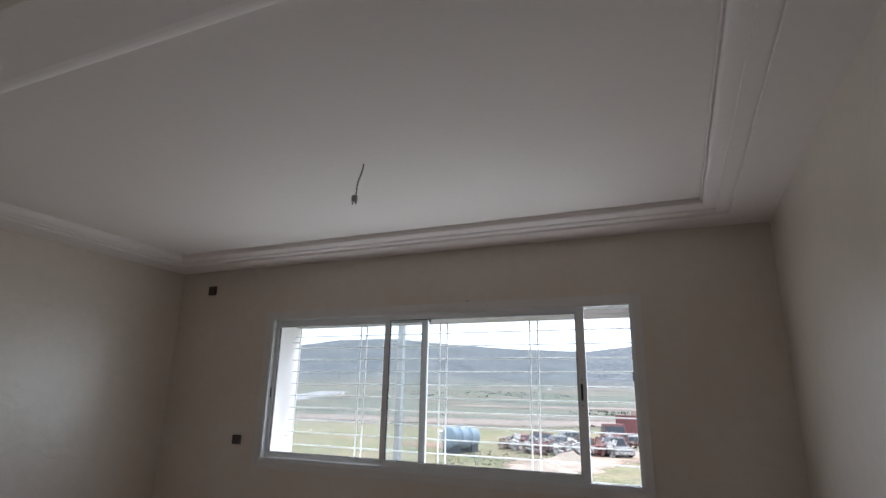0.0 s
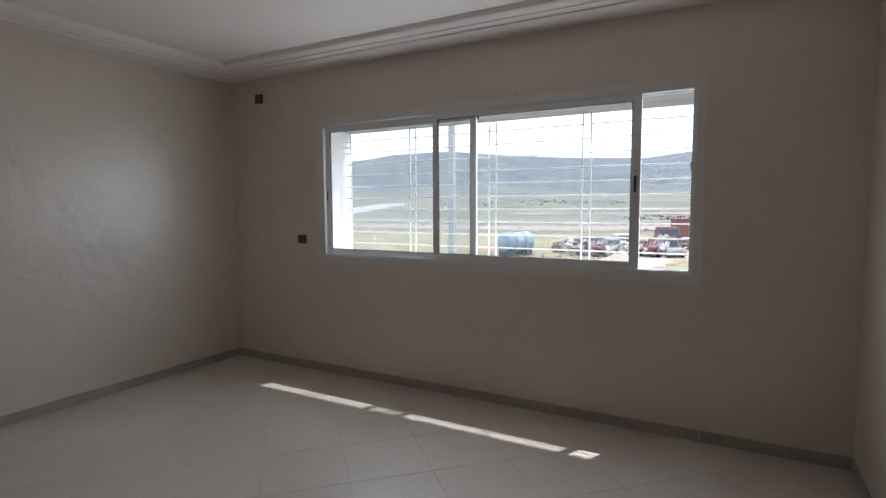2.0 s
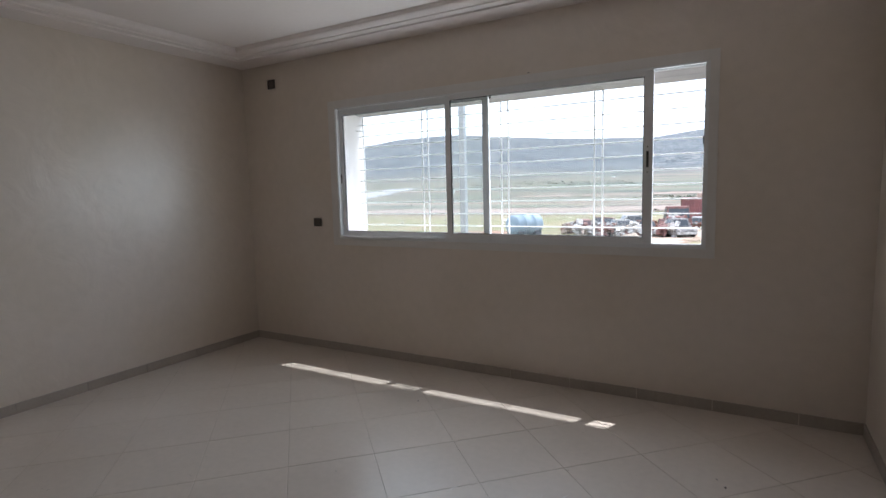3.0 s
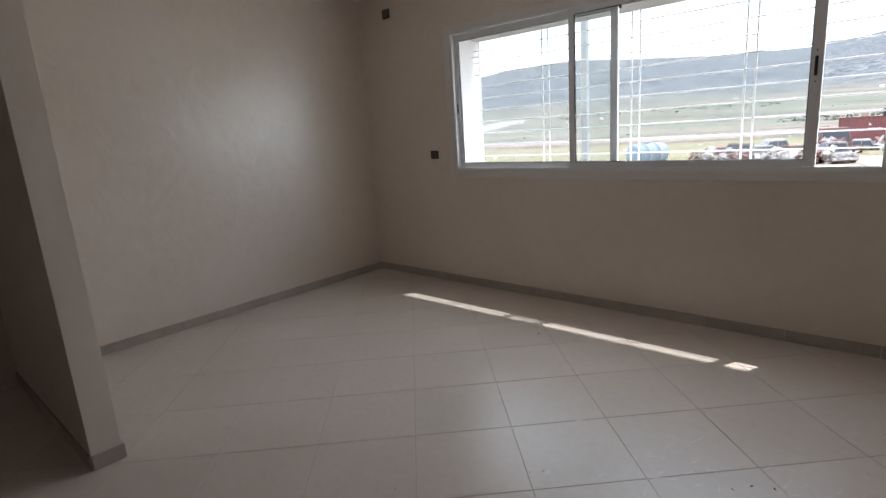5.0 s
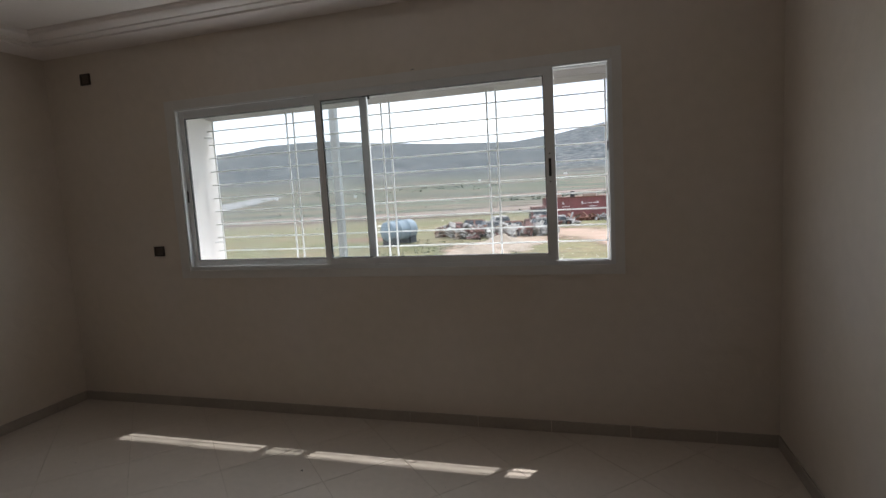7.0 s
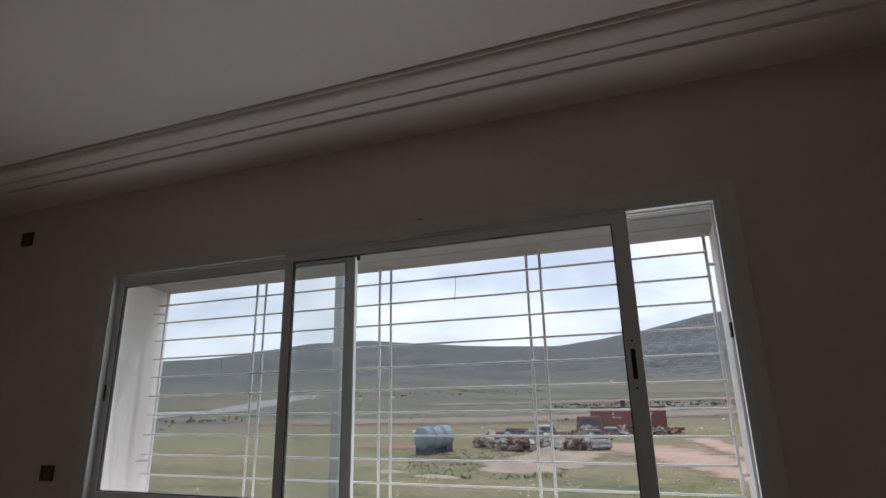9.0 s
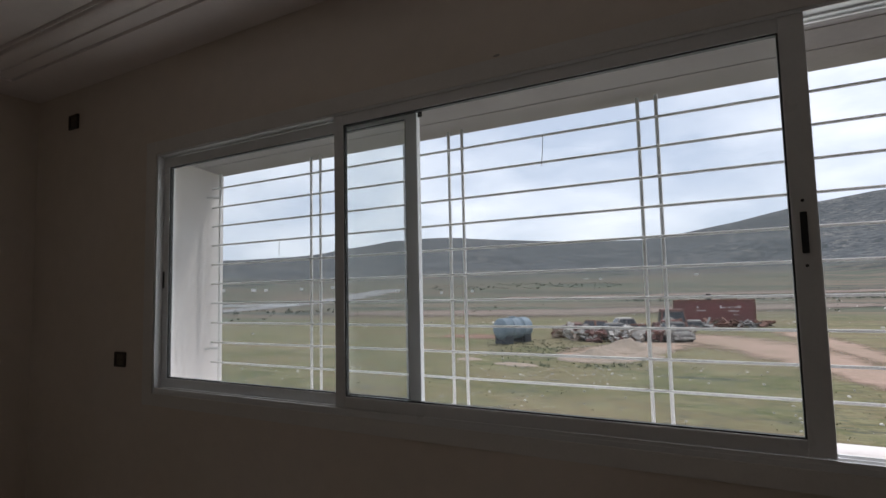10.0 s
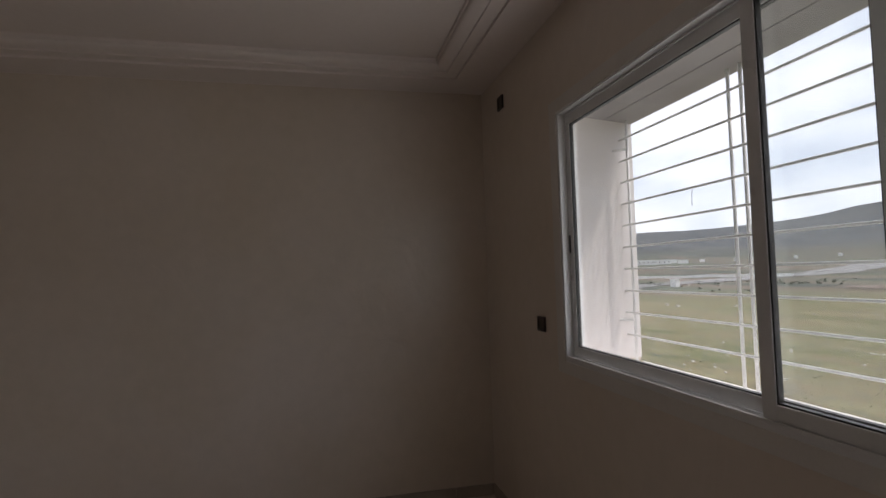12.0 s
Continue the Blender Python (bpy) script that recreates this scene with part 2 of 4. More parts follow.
M_WHITE = material("whitewash", (0.78, 0.77, 0.74), 0.9, scale=0.6, grain=6, bump=0.1)
M_REDEARTH = material("red_earth", (0.36, 0.245, 0.185), 0.95, second=(0.29, 0.21, 0.15), scale=0.5, grain=5, bump=0.3, dist=0.05)
M_DARKSOIL = material("dark_red_soil", (0.23, 0.125, 0.08), 0.95, second=(0.17, 0.10, 0.07), scale=0.6, grain=5, bump=0.3, dist=0.05)
M_EARTH = material("pale_earth", (0.36, 0.28, 0.22), 0.95, second=(0.27, 0.22, 0.17), scale=0.8, grain=7, bump=0.4, dist=0.05)
M_STONE = material("pale_stone", (0.58, 0.55, 0.49), 0.9, second=(0.44, 0.41, 0.36), scale=3, grain=15, bump=0.3, island=0.25, dist=0.02)
M_TUFT = material("grass_blade", (0.15, 0.165, 0.08), 0.9, second=(0.20, 0.19, 0.105), scale=0.4, grain=6, island=0.25)
M_SCRUB = material("scrub_leaf", (0.05, 0.065, 0.04), 0.9, scale=0.2, grain=2, island=0.25)
M_WEED = material("weed_leaf", (0.085, 0.105, 0.06), 0.9, second=(0.11, 0.125, 0.075), scale=0.4, grain=6, island=0.25)
M_HEDGE = material("dull_scrub_leaf", (0.12, 0.135, 0.10), 0.9, scale=0.2, grain=2, island=0.25)
M_TANK = material("faded_blue_steel", (0.21, 0.27, 0.315), 0.6, metal=0.0, second=(0.15, 0.20, 0.24), scale=1.6, grain=12, grain_mix=0.08)
# tank saddles: shade below the shell is put into this dark colour
M_TANKD = material("shaded_blue_steel", (0.05, 0.06, 0.07), 0.7, second=(0.035, 0.04, 0.045), scale=2, grain=12)
M_CONTAINER = material("maroon_steel", (0.22, 0.075, 0.072), 0.7, second=(0.17, 0.07, 0.066), scale=0.8, grain=9, grain_mix=0.08)
M_LETTER = material("white_lettering", (0.70, 0.62, 0.62), 0.7, scale=3, grain=30)
M_RUST = material("rusted_steel", (0.20, 0.085, 0.055), 0.85, second=(0.12, 0.06, 0.045), scale=2, grain=12, grain_mix=0.15)
M_REDCAR = material("faded_red_paint", (0.22, 0.095, 0.08), 0.8, second=(0.10, 0.06, 0.05), scale=5, grain=14)
M_GREYCAR = material("dusty_grey_paint", (0.26, 0.25, 0.235), 0.85, second=(0.10, 0.09, 0.085), scale=5, grain=14)
M_PALECAR = material("dusty_white_paint", (0.55, 0.53, 0.49), 0.85, second=(0.22, 0.19, 0.17), scale=5, grain=14)
M_TYRE = material("tyre_rubber", (0.03, 0.03, 0.03), 0.9, scale=10, grain=60)
M_CARGLASS = material("dark_car_glass", (0.03, 0.035, 0.04), 0.1, scale=3, grain=30, bump=0)


def soften(m):
    """Lets a laid strip thin out raggedly towards its borders."""
    nt = m.node_tree
    out, b = nt.nodes["Material Output"], nt.nodes["Principled BSDF"]
    at_ = nt.nodes.new("ShaderNodeAttribute")
    at_.attribute_name = "border"
    geo = nt.nodes.new("ShaderNodeNewGeometry")
    n = nt.nodes.new("ShaderNodeTexNoise")
    n.inputs["Scale"].default_value, n.inputs["Detail"].default_value = 0.9, 7.0
    nt.links.new(geo.outputs["Position"], n.inputs["Vector"])
    sub = nt.nodes.new("ShaderNodeMath")
    sub.operation = "SUBTRACT"
    nt.links.new(at_.outputs["Fac"], sub.inputs[0])
    nt.links.new(n.outputs["Fac"], sub.inputs[1])
    rr = nt.nodes.new("ShaderNodeMapRange")
    rr.inputs["From Min"].default_value, rr.inputs["From Max"].default_value = -0.25, 0.35
    nt.links.new(sub.outputs["Value"], rr.inputs["Value"])
    tr = nt.nodes.new("ShaderNodeBsdfTransparent")
    mx = nt.nodes.new("ShaderNodeMixShader")
    nt.links.new(rr.outputs["Result"], mx.inputs["Fac"])
    nt.links.new(tr.outputs["BSDF"], mx.inputs[1])
    nt.links.new(b.outputs["BSDF"], mx.inputs[2])
    nt.links.new(mx.outputs["Shader"], out.inputs["Surface"])
    return m


M_PLOUGH = material("ploughed_soil", (0.20, 0.145, 0.115), 0.95, second=(0.16, 0.13, 0.10), scale=0.09, grain=1.2, bump=0.2, stretch=(0.5, 2.0, 1), dist=0.05)
soften(M_REDEARTH)
soften(M_DARKSOIL)
soften(M_PLOUGH)
M_GROUND = ground_material()
GLASS_FRONT = glass_material("front_glass", (0.965, 0.975, 0.97), 0.01)
GLASS_REAR = glass_material("rear_glass", (0.92, 0.935, 0.93), 0.02)

# ---- mesh helpers ----


def finish(name, bm, mat, smooth=False):
    me = bpy.data.meshes.new(name)
    bm.to_mesh(me)
    bm.free()
    me.materials.append(mat)
    if smooth:
        for p in me.polygons:
            p.use_smooth = True
    return me


def part(name, bm, mat, parent, label="", smooth=False):
    ob = new(name, finish(name, bm, mat, smooth))
    ob.parent = parent
    return tagged(ob, label)


def box(bm, x0, y0, z0, x1, y1, z1, bevel=0.0):
    vs = [bm.verts.new(p) for p in ((x0, y0, z0), (x1, y0, z0), (x1, y1, z0), (x0, y1, z0), (x0, y0, z1), (x1, y0, z1), (x1, y1, z1), (x0, y1, z1))]
    fs = [bm.faces.new([vs[i] for i in f]) for f in ((3, 2, 1, 0), (4, 5, 6, 7), (0, 1, 5, 4), (1, 2, 6, 5), (2, 3, 7, 6), (3, 0, 4, 7))]
    if bevel:
        bmesh.ops.bevel(bm, geom=list({e for f in fs for e in f.edges}), offset=bevel, segments=2, affect="EDGES", profile=0.7)


def one_box(*a, bevel=0.0):
    bm = bmesh.new()
    box(bm, *a, bevel=bevel)
    return bm


def rod(bm, a, b, r, n=8):
    a, b = Vector(a), Vector(b)
    q = (b - a).to_track_quat("Z", "Y").to_matrix()
    rings = [[bm.verts.new(p + q @ Vector((r * math.cos(k * math.tau / n), r * math.sin(k * math.tau / n), 0))) for k in range(n)] for p in (a, b)]
    for k in range(n):
        bm.faces.new((rings[0][k], rings[0][(k + 1) % n], rings[1][(k + 1) % n], rings[1][k]))
    bm.faces.new(rings[0][::-1])
    bm.faces.new(rings[1])


def frame_xz(bm, x0, z0, x1, z1, wl, wr, wb, wt, y0, y1, bevel=0.002):
    """A rectangular frame in the plane of the window wall, mitred to one mesh of four bars."""
    box(bm, x0, y0, z0, x0 + wl, y1, z1, bevel)
    box(bm, x1 - wr, y0, z0, x1, y1, z1, bevel)
    box(bm, x0 + wl, y0, z0, x1 - wr, y1, z0 + wb, bevel)
    box(bm, x0 + wl, y0, z1 - wt, x1 - wr, y1, z1, bevel)


def structure(name, bm, mat, label, smooth=False):
    return tagged(new(name, finish(name, bm, mat, smooth)), label, kind="structure")


# ---- the room: plan in metres ----
XL, XR = -3.972, 0.865          # side walls
YB, WY = 0.375, 3.345           # back partition and window wall, room faces
PY = 0.25                       # hall face of the partition
PX = -2.46                      # end of the partition
HY = -3.2                       # back of the hall
CZ, TOP = 2.607, 2.95           # ceiling rim, top of the structure
OY = 3.715                      # outer face of the window wall
WX0, WX1, WZ0, WZ1 = -2.85, 0.045, 0.975, 2.135   # the opening
T = 0.2

bm = bmesh.new()
for a in ((XL - T, WY, -0.3, WX0, OY, TOP), (WX1, WY, -0.3, XR + T, OY, TOP), (WX0, WY, -0.3, WX1, OY, WZ0), (WX0, WY, WZ1, WX1, OY, TOP)):
    box(bm, *a)
wall_north = structure("wall_north", bm, M_WALL, "smooth cream satin-painted window wall")
bm = one_box(XL - T, HY - T, -0.3, XL, WY, TOP)
structure("wall_west", bm, M_WALL, "smooth cream satin-painted side wall with a soft sheen")
structure("wall_east", one_box(XR, HY - T, -0.3, XR + T, WY, TOP), M_WALL, "smooth cream satin-painted side wall")
structure("wall_south", one_box(XL, HY - T, -0.3, XR, HY, TOP), M_WALL, "plain cream painted wall at the back of the hall")
structure("wall_partition", one_box(XL, PY, -0.01, PX, YB, TOP, bevel=0.004), M_WALL, "short cream painted partition ending at the wide opening")
structure("wall_header", one_box(PX, PY, 2.50, XR, YB, TOP), M_WALL, "cream painted header over the wide opening")


def ring_ceiling():
    """Plaster tray ceiling: a flat rim, two fine steps, a cove and a raised middle."""
    profile = [(0.0, 0.0), (0.236, 0.0), (0.2365, 0.015), (0.243, 0.015), (0.2435, 0.010), (0.310, 0.010), (0.3103, 0.019), (0.3138, 0.019), (0.3142, 0.0175)]
    profile += [(0.316 + 0.064 * math.sin(a), 0.018 + 0.022 * (1 - math.cos(a))) for a in np.linspace(0.12, math.pi / 2, 7)]
    profile += [(0.3805, 0.054), (0.3865, 0.054), (0.387, 0.047), (0.3915, 0.047), (0.392, 0.066), (0.3975, 0.066), (0.398, 0.062)]
    bm = bmesh.new()
    loops = []
    for d, z in profile:
        loops.append([bm.verts.new((x, y, CZ + z)) for x, y in ((XL + d, YB + d), (XR - d, YB + d), (XR - d, WY - d), (XL + d, WY - d))])
    for a, b in zip(loops, loops[1:]):
        for k in range(4):
            bm.faces.new((a[k], b[k], b[(k + 1) % 4], a[(k + 1) % 4]))
    bm.faces.new(loops[-1][::-1])
    box(bm, XL - T, YB, TOP - 0.1, XR + T, OY, TOP + 0.1)
    return bm


structure("ceiling", ring_ceiling(), M_CEIL, "white plaster tray ceiling with stepped cornice mouldings")
structure("ceiling_hall", one_box(XL, HY, CZ, XR, PY, TOP + 0.1), M_CEIL, "plain white hall ceiling")

floor = structure("floor", one_box(XL - T, HY - T, -0.25, XR + T, WY, -0.0018), M_GROUT, "beige ceramic floor tiles laid diagonally with thin dark joints")

# facade and sill outside
bm = bmesh.new()
section = ((WY + 0.001, WZ0 + 0.0005), (OY + 0.02, WZ0 + 0.0005), (OY + 0.02, 0.990), (3.43, 1.012), (WY + 0.001, 1.012))
ends = [[bm.verts.new((x, y, z)) for y, z in section] for x in (WX0, WX1)]
bm.faces.new(ends[0][::-1])
bm.faces.new(ends[1])
for k in range(5):
    bm.faces.new((ends[0][k], ends[0][(k + 1) % 5], ends[1][(k + 1) % 5], ends[1][k]))
bmesh.ops.recalc_face_normals(bm, faces=bm.faces)
structure("window_sill", bm, M_REVEAL, "white rendered outer window sill sloping outwards")
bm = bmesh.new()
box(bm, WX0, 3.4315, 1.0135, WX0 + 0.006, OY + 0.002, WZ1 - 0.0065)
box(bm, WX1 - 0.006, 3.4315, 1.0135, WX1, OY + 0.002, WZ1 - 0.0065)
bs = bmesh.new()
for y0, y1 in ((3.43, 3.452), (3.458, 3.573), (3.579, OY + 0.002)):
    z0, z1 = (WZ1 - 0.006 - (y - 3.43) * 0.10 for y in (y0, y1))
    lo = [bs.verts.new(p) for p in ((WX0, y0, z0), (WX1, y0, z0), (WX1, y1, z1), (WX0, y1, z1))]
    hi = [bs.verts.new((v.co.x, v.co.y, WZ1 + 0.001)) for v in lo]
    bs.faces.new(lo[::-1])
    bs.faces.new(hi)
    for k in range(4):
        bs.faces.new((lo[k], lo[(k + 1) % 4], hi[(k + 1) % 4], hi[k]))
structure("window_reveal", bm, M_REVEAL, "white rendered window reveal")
structure("window_soffit", bs, M_SOFFIT, "greyish window soffit in three strips with two fine grooves, dipping outwards")

# ---- window ----


def sash(name, label, x0, x1, z0, z1, wl, wr, wb, wt, y0, y1, glass, parent):
    s = part(name, (lambda b: (frame_xz(b, x0, z0, x1, z1, wl, wr, wb, wt, y0, y1, 0.003), b)[1])(bmesh.new()), M_ALU, parent, label)
    g = bmesh.new()
    gx0, gx1, gz0, gz1 = x0 + wl, x1 - wr, z0 + wb, z1 - wt
    frame_xz(g, gx0, gz0, gx1, gz1, 0.0045, 0.0045, 0.0045, 0.0045, y0 + 0.004, y1 - 0.004, 0)
    part("gasket", g, M_GASKET, s, "thin black rubber glazing seal")
    ym = (y0 + y1) / 2
    p = part("pane", one_box(gx0 + 0.001, ym - 0.002, gz0 + 0.001, gx1 - 0.001, ym + 0.002, gz1 - 0.001), glass, s, "clear dusty glass pane")
    return s


def build_window():
    w = tagged(new("window_1"), "white aluminium sliding window of two sashes, slid open at one end", kind="structure")
    bm = bmesh.new()
    # cover strip round the opening
    frame_xz(bm, -2.925, 0.962, 0.092, 2.203, 0.072, 0.05, 0.055, 0.062, WY - 0.007, WY + 0.001, 0.002)
    part("casing", bm, M_CASING, w, "flat white cover strip round the opening")
    bm = bmesh.new()
    frame_xz(bm, -2.850, 1.013, 0.045, 2.141, 0.010, 0.027, 0.020, 0.010, WY - 0.004, 3.43, 0.002)
    for y in (3.343, 3.374, 3.406):
        box(bm, -2.84, y - 0.002, 1.033, 0.018, y + 0.002, 1.043)
    for y in (3.374, 3.406):
        box(bm, -2.84, y - 0.002, 2.125, 0.018, y + 0.002, 2.131)
        box(bm, 0.014, y - 0.002, 1.043, 0.018, y + 0.002, 2.125)
    part("window_frame", bm, M_ALU, w, "fixed white aluminium frame with sliding tracks")
    rear = sash("rear_sash", "outer sliding sash with dusty glass", -2.846, -1.420, 1.0435, 2.124, 0.042, 0.048, 0.040, 0.044, 3.377, 3.401, GLASS_REAR, w)
    front = sash("front_sash", "inner sliding sash", -1.770, -0.272, 1.0435, 2.134, 0.043, 0.056, 0.040, 0.040, 3.347, 3.371, GLASS_FRONT, w)
    bm = one_box(-0.311, 3.342, 1.530, -0.296, 3.347, 1.632, bevel=0.002)
    part("latch_handle", bm, M_DARK, front, "black recessed latch")
    for z in (1.66, 1.50):
        bm = bmesh.new()
        rod(bm, (-0.303, 3.3445, z), (-0.303, 3.3475, z), 0.004)
        part("screw", bm, M_DARK, front, "small dark screw head")
    part("latch_handle", one_box(-2.838, 3.373, 1.50, -2.828, 3.377, 1.58, bevel=0.002), M_DARK, rear, "black recessed latch")
    part("latch_keep", one_box(0.009, 3.362, 1.655, 0.018, 3.378, 1.705, bevel=0.002), M_DARK, w, "black latch keep on the jamb")
    part("roller_stop", one_box(-1.412, 3.3725, 2.074, -1.394, 3.3765, 2.092, bevel=0.002), M_DARK, w, "small dark rubber stop")
    return w


build_window()


def build_grille():
    g = tagged(new("window_grille"), "white painted steel window grille of thin level rods and paired uprights", "grille")
    GY = 3.66
    for x in (-2.80, -2.173, -2.117, -1.442, -1.382, -0.715, -0.656, 0.010):
        bm = bmesh.new()
        rod(bm, (x, GY + 0.003, 0.992), (x, GY + 0.003, WZ1 - 0.036), 0.0062, 10)
        part("upright", bm, M_BARS, g, smooth=True)
    for k in range(10):
        z = 1.122 + k * 0.0997
        bm = bmesh.new()
        rod(bm, (-2.843, GY - 0.0093, z), (0.016, GY - 0.0093, z), 0.0047, 10)
        part("crossbar", bm, M_BARS, g, smooth=True)
    for x0, x1 in ((-2.84, -2.80), (0.012, 0.040)):
        for z in (1.19, 1.97):
            bm = bmesh.new()
            rod(bm, (x0 if x0 < -1 else x1, GY - 0.05 if x0 < -1 else GY + 0.01, z), (x1 if x0 < -1 else x0, GY, z), 0.007)
            part("wall_lug", bm, M_BARS, g)
    return g


build_grille()


def wire_piece(name, points, r, mat, label, category="wire"):
    ob = tagged(new(name), label, category)
    bm = bmesh.new()
    for a, b in zip(points, points[1:]):
        rod(bm, a, b, r, 6)
    part("strand", bm, mat, ob)
    return ob


wire_piece("wire_scrap", [(-1.045, 3.648, 2.022), (-1.043, 3.640, 2.00), (-1.045, 3.640, 1.96), (-1.051, 3.641, 1.905)], 0.0012, M_WIRE, "short thin wire scrap hanging from a rod of the grille")
wire_piece("wire_scrap", [(-2.355, 3.648, 1.722), (-2.354, 3.640, 1.70), (-2.356, 3.640, 1.650)], 0.0011, M_WIRE, "short thin wire scrap hanging from a rod of the grille")


def build_lamp_wire():
    ob = tagged(new("ceiling_wire"), "bare twisted lamp wire with a small connector hanging from the ceiling", "wire")
    n, top, tip = 26, Vector((-1.112, 1.87, CZ + 0.064)), Vector((-1.150, 1.87, 2.50))
    for s in (0, math.pi):
        bm = bmesh.new()
        pts = [top.lerp(tip, k / n) + Vector((0.0028 * math.cos(k * 1.1 + s) + 0.004 * math.sin(k * 0.3), 0.0028 * math.sin(k * 1.1 + s), 0)) for k in range(n + 1)]
        for a, b in zip(pts, pts[1:]):
            rod(bm, a, b, 0.0018, 5)
        part("strand", bm, M_WIRE, ob)
    part("connector", one_box(-1.164, 1.860, 2.470, -1.140, 1.880, 2.503, bevel=0.003), M_CONN, ob, "grey plastic terminal connector")
    bm = bmesh.new()
    rod(bm, (-1.158, 1.868, 2.471), (-1.161, 1.868, 2.455), 0.003, 6)
    rod(bm, (-1.147, 1.872, 2.471), (-1.144, 1.872, 2.458), 0.003, 6)
    part("wire_end", bm, M_WIRE, ob)
    return ob


build_lamp_wire()


def socket_box(name, x, z, w, h, label):
    ob = tagged(new(name), label, "socket box")
    ob.location = (x, WY, z)
    bm = bmesh.new()
    frame_xz(bm, -w / 2, -h / 2, w / 2, h / 2, 0.013, 0.013, 0.012, 0.012, -0.011, -0.0005, 0.002)
    part("rim", bm, M_BOX, ob)
    part("cover", one_box(-w / 2 + 0.0135, -0.006, -h / 2 + 0.0125, w / 2 - 0.0135, -0.0005, h / 2 - 0.0125), M_BOXIN, ob, "slightly lighter recessed cover")
    for sx in (-1, 1):
        bm = bmesh.new()
        rod(bm, (sx * w * 0.18, -0.008, 0), (sx * w * 0.18, -0.0055, 0), 0.003)
        part("screw", bm, M_DARK, ob)
    return ob


socket_box("junction_box", -3.59, 2.428, 0.088, 0.080, "dark brown plastic junction box high on the wall near the corner")
socket_box("wall_socket", -3.105, 1.162, 0.086, 0.072, "dark brown plastic wall socket beside the window")

# ---- outdoors ----
EYE0 = Vector((-0.4, 1.7, 1.46))
GZ = -2.8
RIDGE = ((-180, 3.0), (-90, 3.0), (-62, 3.4), (-56, 3.55), (-50, 3.6), (-45, 3.85), (-41, 4.3), (-39, 4.75), (-34, 5.5), (-28, 5.75), (-22, 5.4), (-16, 5.0), (-8, 4.75), (-4, 5.15), (1, 6.0), (6, 7.0), (11, 7.6), (20, 8.0), (90, 4.0), (180, 3.0))
FOOT = ((-180, 0.9), (-50, 0.75), (-40, 1.0), (-25, 1.25), (-10, 1.0), (0, 0.8), (10, 0.5), (180, 0.9))
RADII, RV = (0, 90, 240, 700, 1000, 1500, 2000, 2600), None


def terrain(x, y):
    """Height of the land: a level field that rises gently to the foot of a long range of hills."""
    dx, dy = x - EYE0.x, y - EYE0.y
    r = math.hypot(dx, dy)
    az = math.degrees(math.atan2(dx, dy))
    ridge = float(np.interp(az, [a for a, _ in RIDGE], [e for _, e in RIDGE]))
    foot = float(np.interp(az, [a for a, _ in FOOT], [e for _, e in FOOT]))
    flat = GZ - EYE0.z
    n1 = noise.noise(Vector((x * 0.004, y * 0.004, 0.3)))
    n2 = noise.noise(Vector((x * 0.013, y * 0.013, 7.3)))
    h = lambda el: r * math.tan(radians(el))
    far = [flat, flat, -0.0178 * 240 * 0.98, 700 * math.tan(radians(foot)), 1100 * math.tan(radians(foot + 0.34 * (ridge - foot))), 1500 * math.tan(radians(foot + 0.68 * (ridge - foot))), 1900 * math.tan(radians(ridge)), 2700 * math.tan(radians(ridge * 0.55))]
    z = float(np.interp(r, (0, 90, 240, 700, 1100, 1500, 1900, 2700), far))
    amp = float(np.interp(r, (0, 90, 500, 1100, 1700, 1900, 2700), (0.0, 0.15, 2.0, 22.0, 8.0, 3.0, 20.0)))
    small = float(np.interp(r, (0, 8, 30, 200), (0.0, 0.05, 0.12, 0.3))) * noise.noise(Vector((x * 0.16, y * 0.16, 2.0)))
    return EYE0.z + z + amp * (n1 * 0.8 + n2 * 0.5) + small


def build_ground():
    bm = bmesh.new()
    azs = [-180 + 6 * k for k in range(19)] + [-66 + 0.5 * k for k in range(173)] + [24 + 6 * k for k in range(26)]
    radii = [0.5] + list(np.geomspace(4, 260, 46)) + list(np.geomspace(275, 2700, 64))
    rows = []
    for r in radii:
        row = []
        for a in azs:
            x, y = EYE0.x + r * math.sin(radians(a)), EYE0.y + r * math.cos(radians(a))
            row.append(bm.verts.new((x, y, terrain(x, y))))
        rows.append(row)
    n = len(azs)
    for a, b in zip(rows, rows[1:]):
        for k in range(n):
            bm.faces.new((a[k], a[(k + 1) % n], b[(k + 1) % n], b[k]))
    bm.faces.new(rows[0][::-1])
    bmesh.ops.recalc_face_normals(bm, faces=bm.faces)
    return structure("ground", bm, M_GROUND, "grazed green and brown field running out to scrubby hills, their colour tinted grey-blue for distance haze", smooth=True)


build_ground()


def at(az, r, lift=0.0):
    x, y = EYE0.x + r * math.sin(radians(az)), EYE0.y + r * math.cos(radians(az))
    return x, y, terrain(x, y) + lift


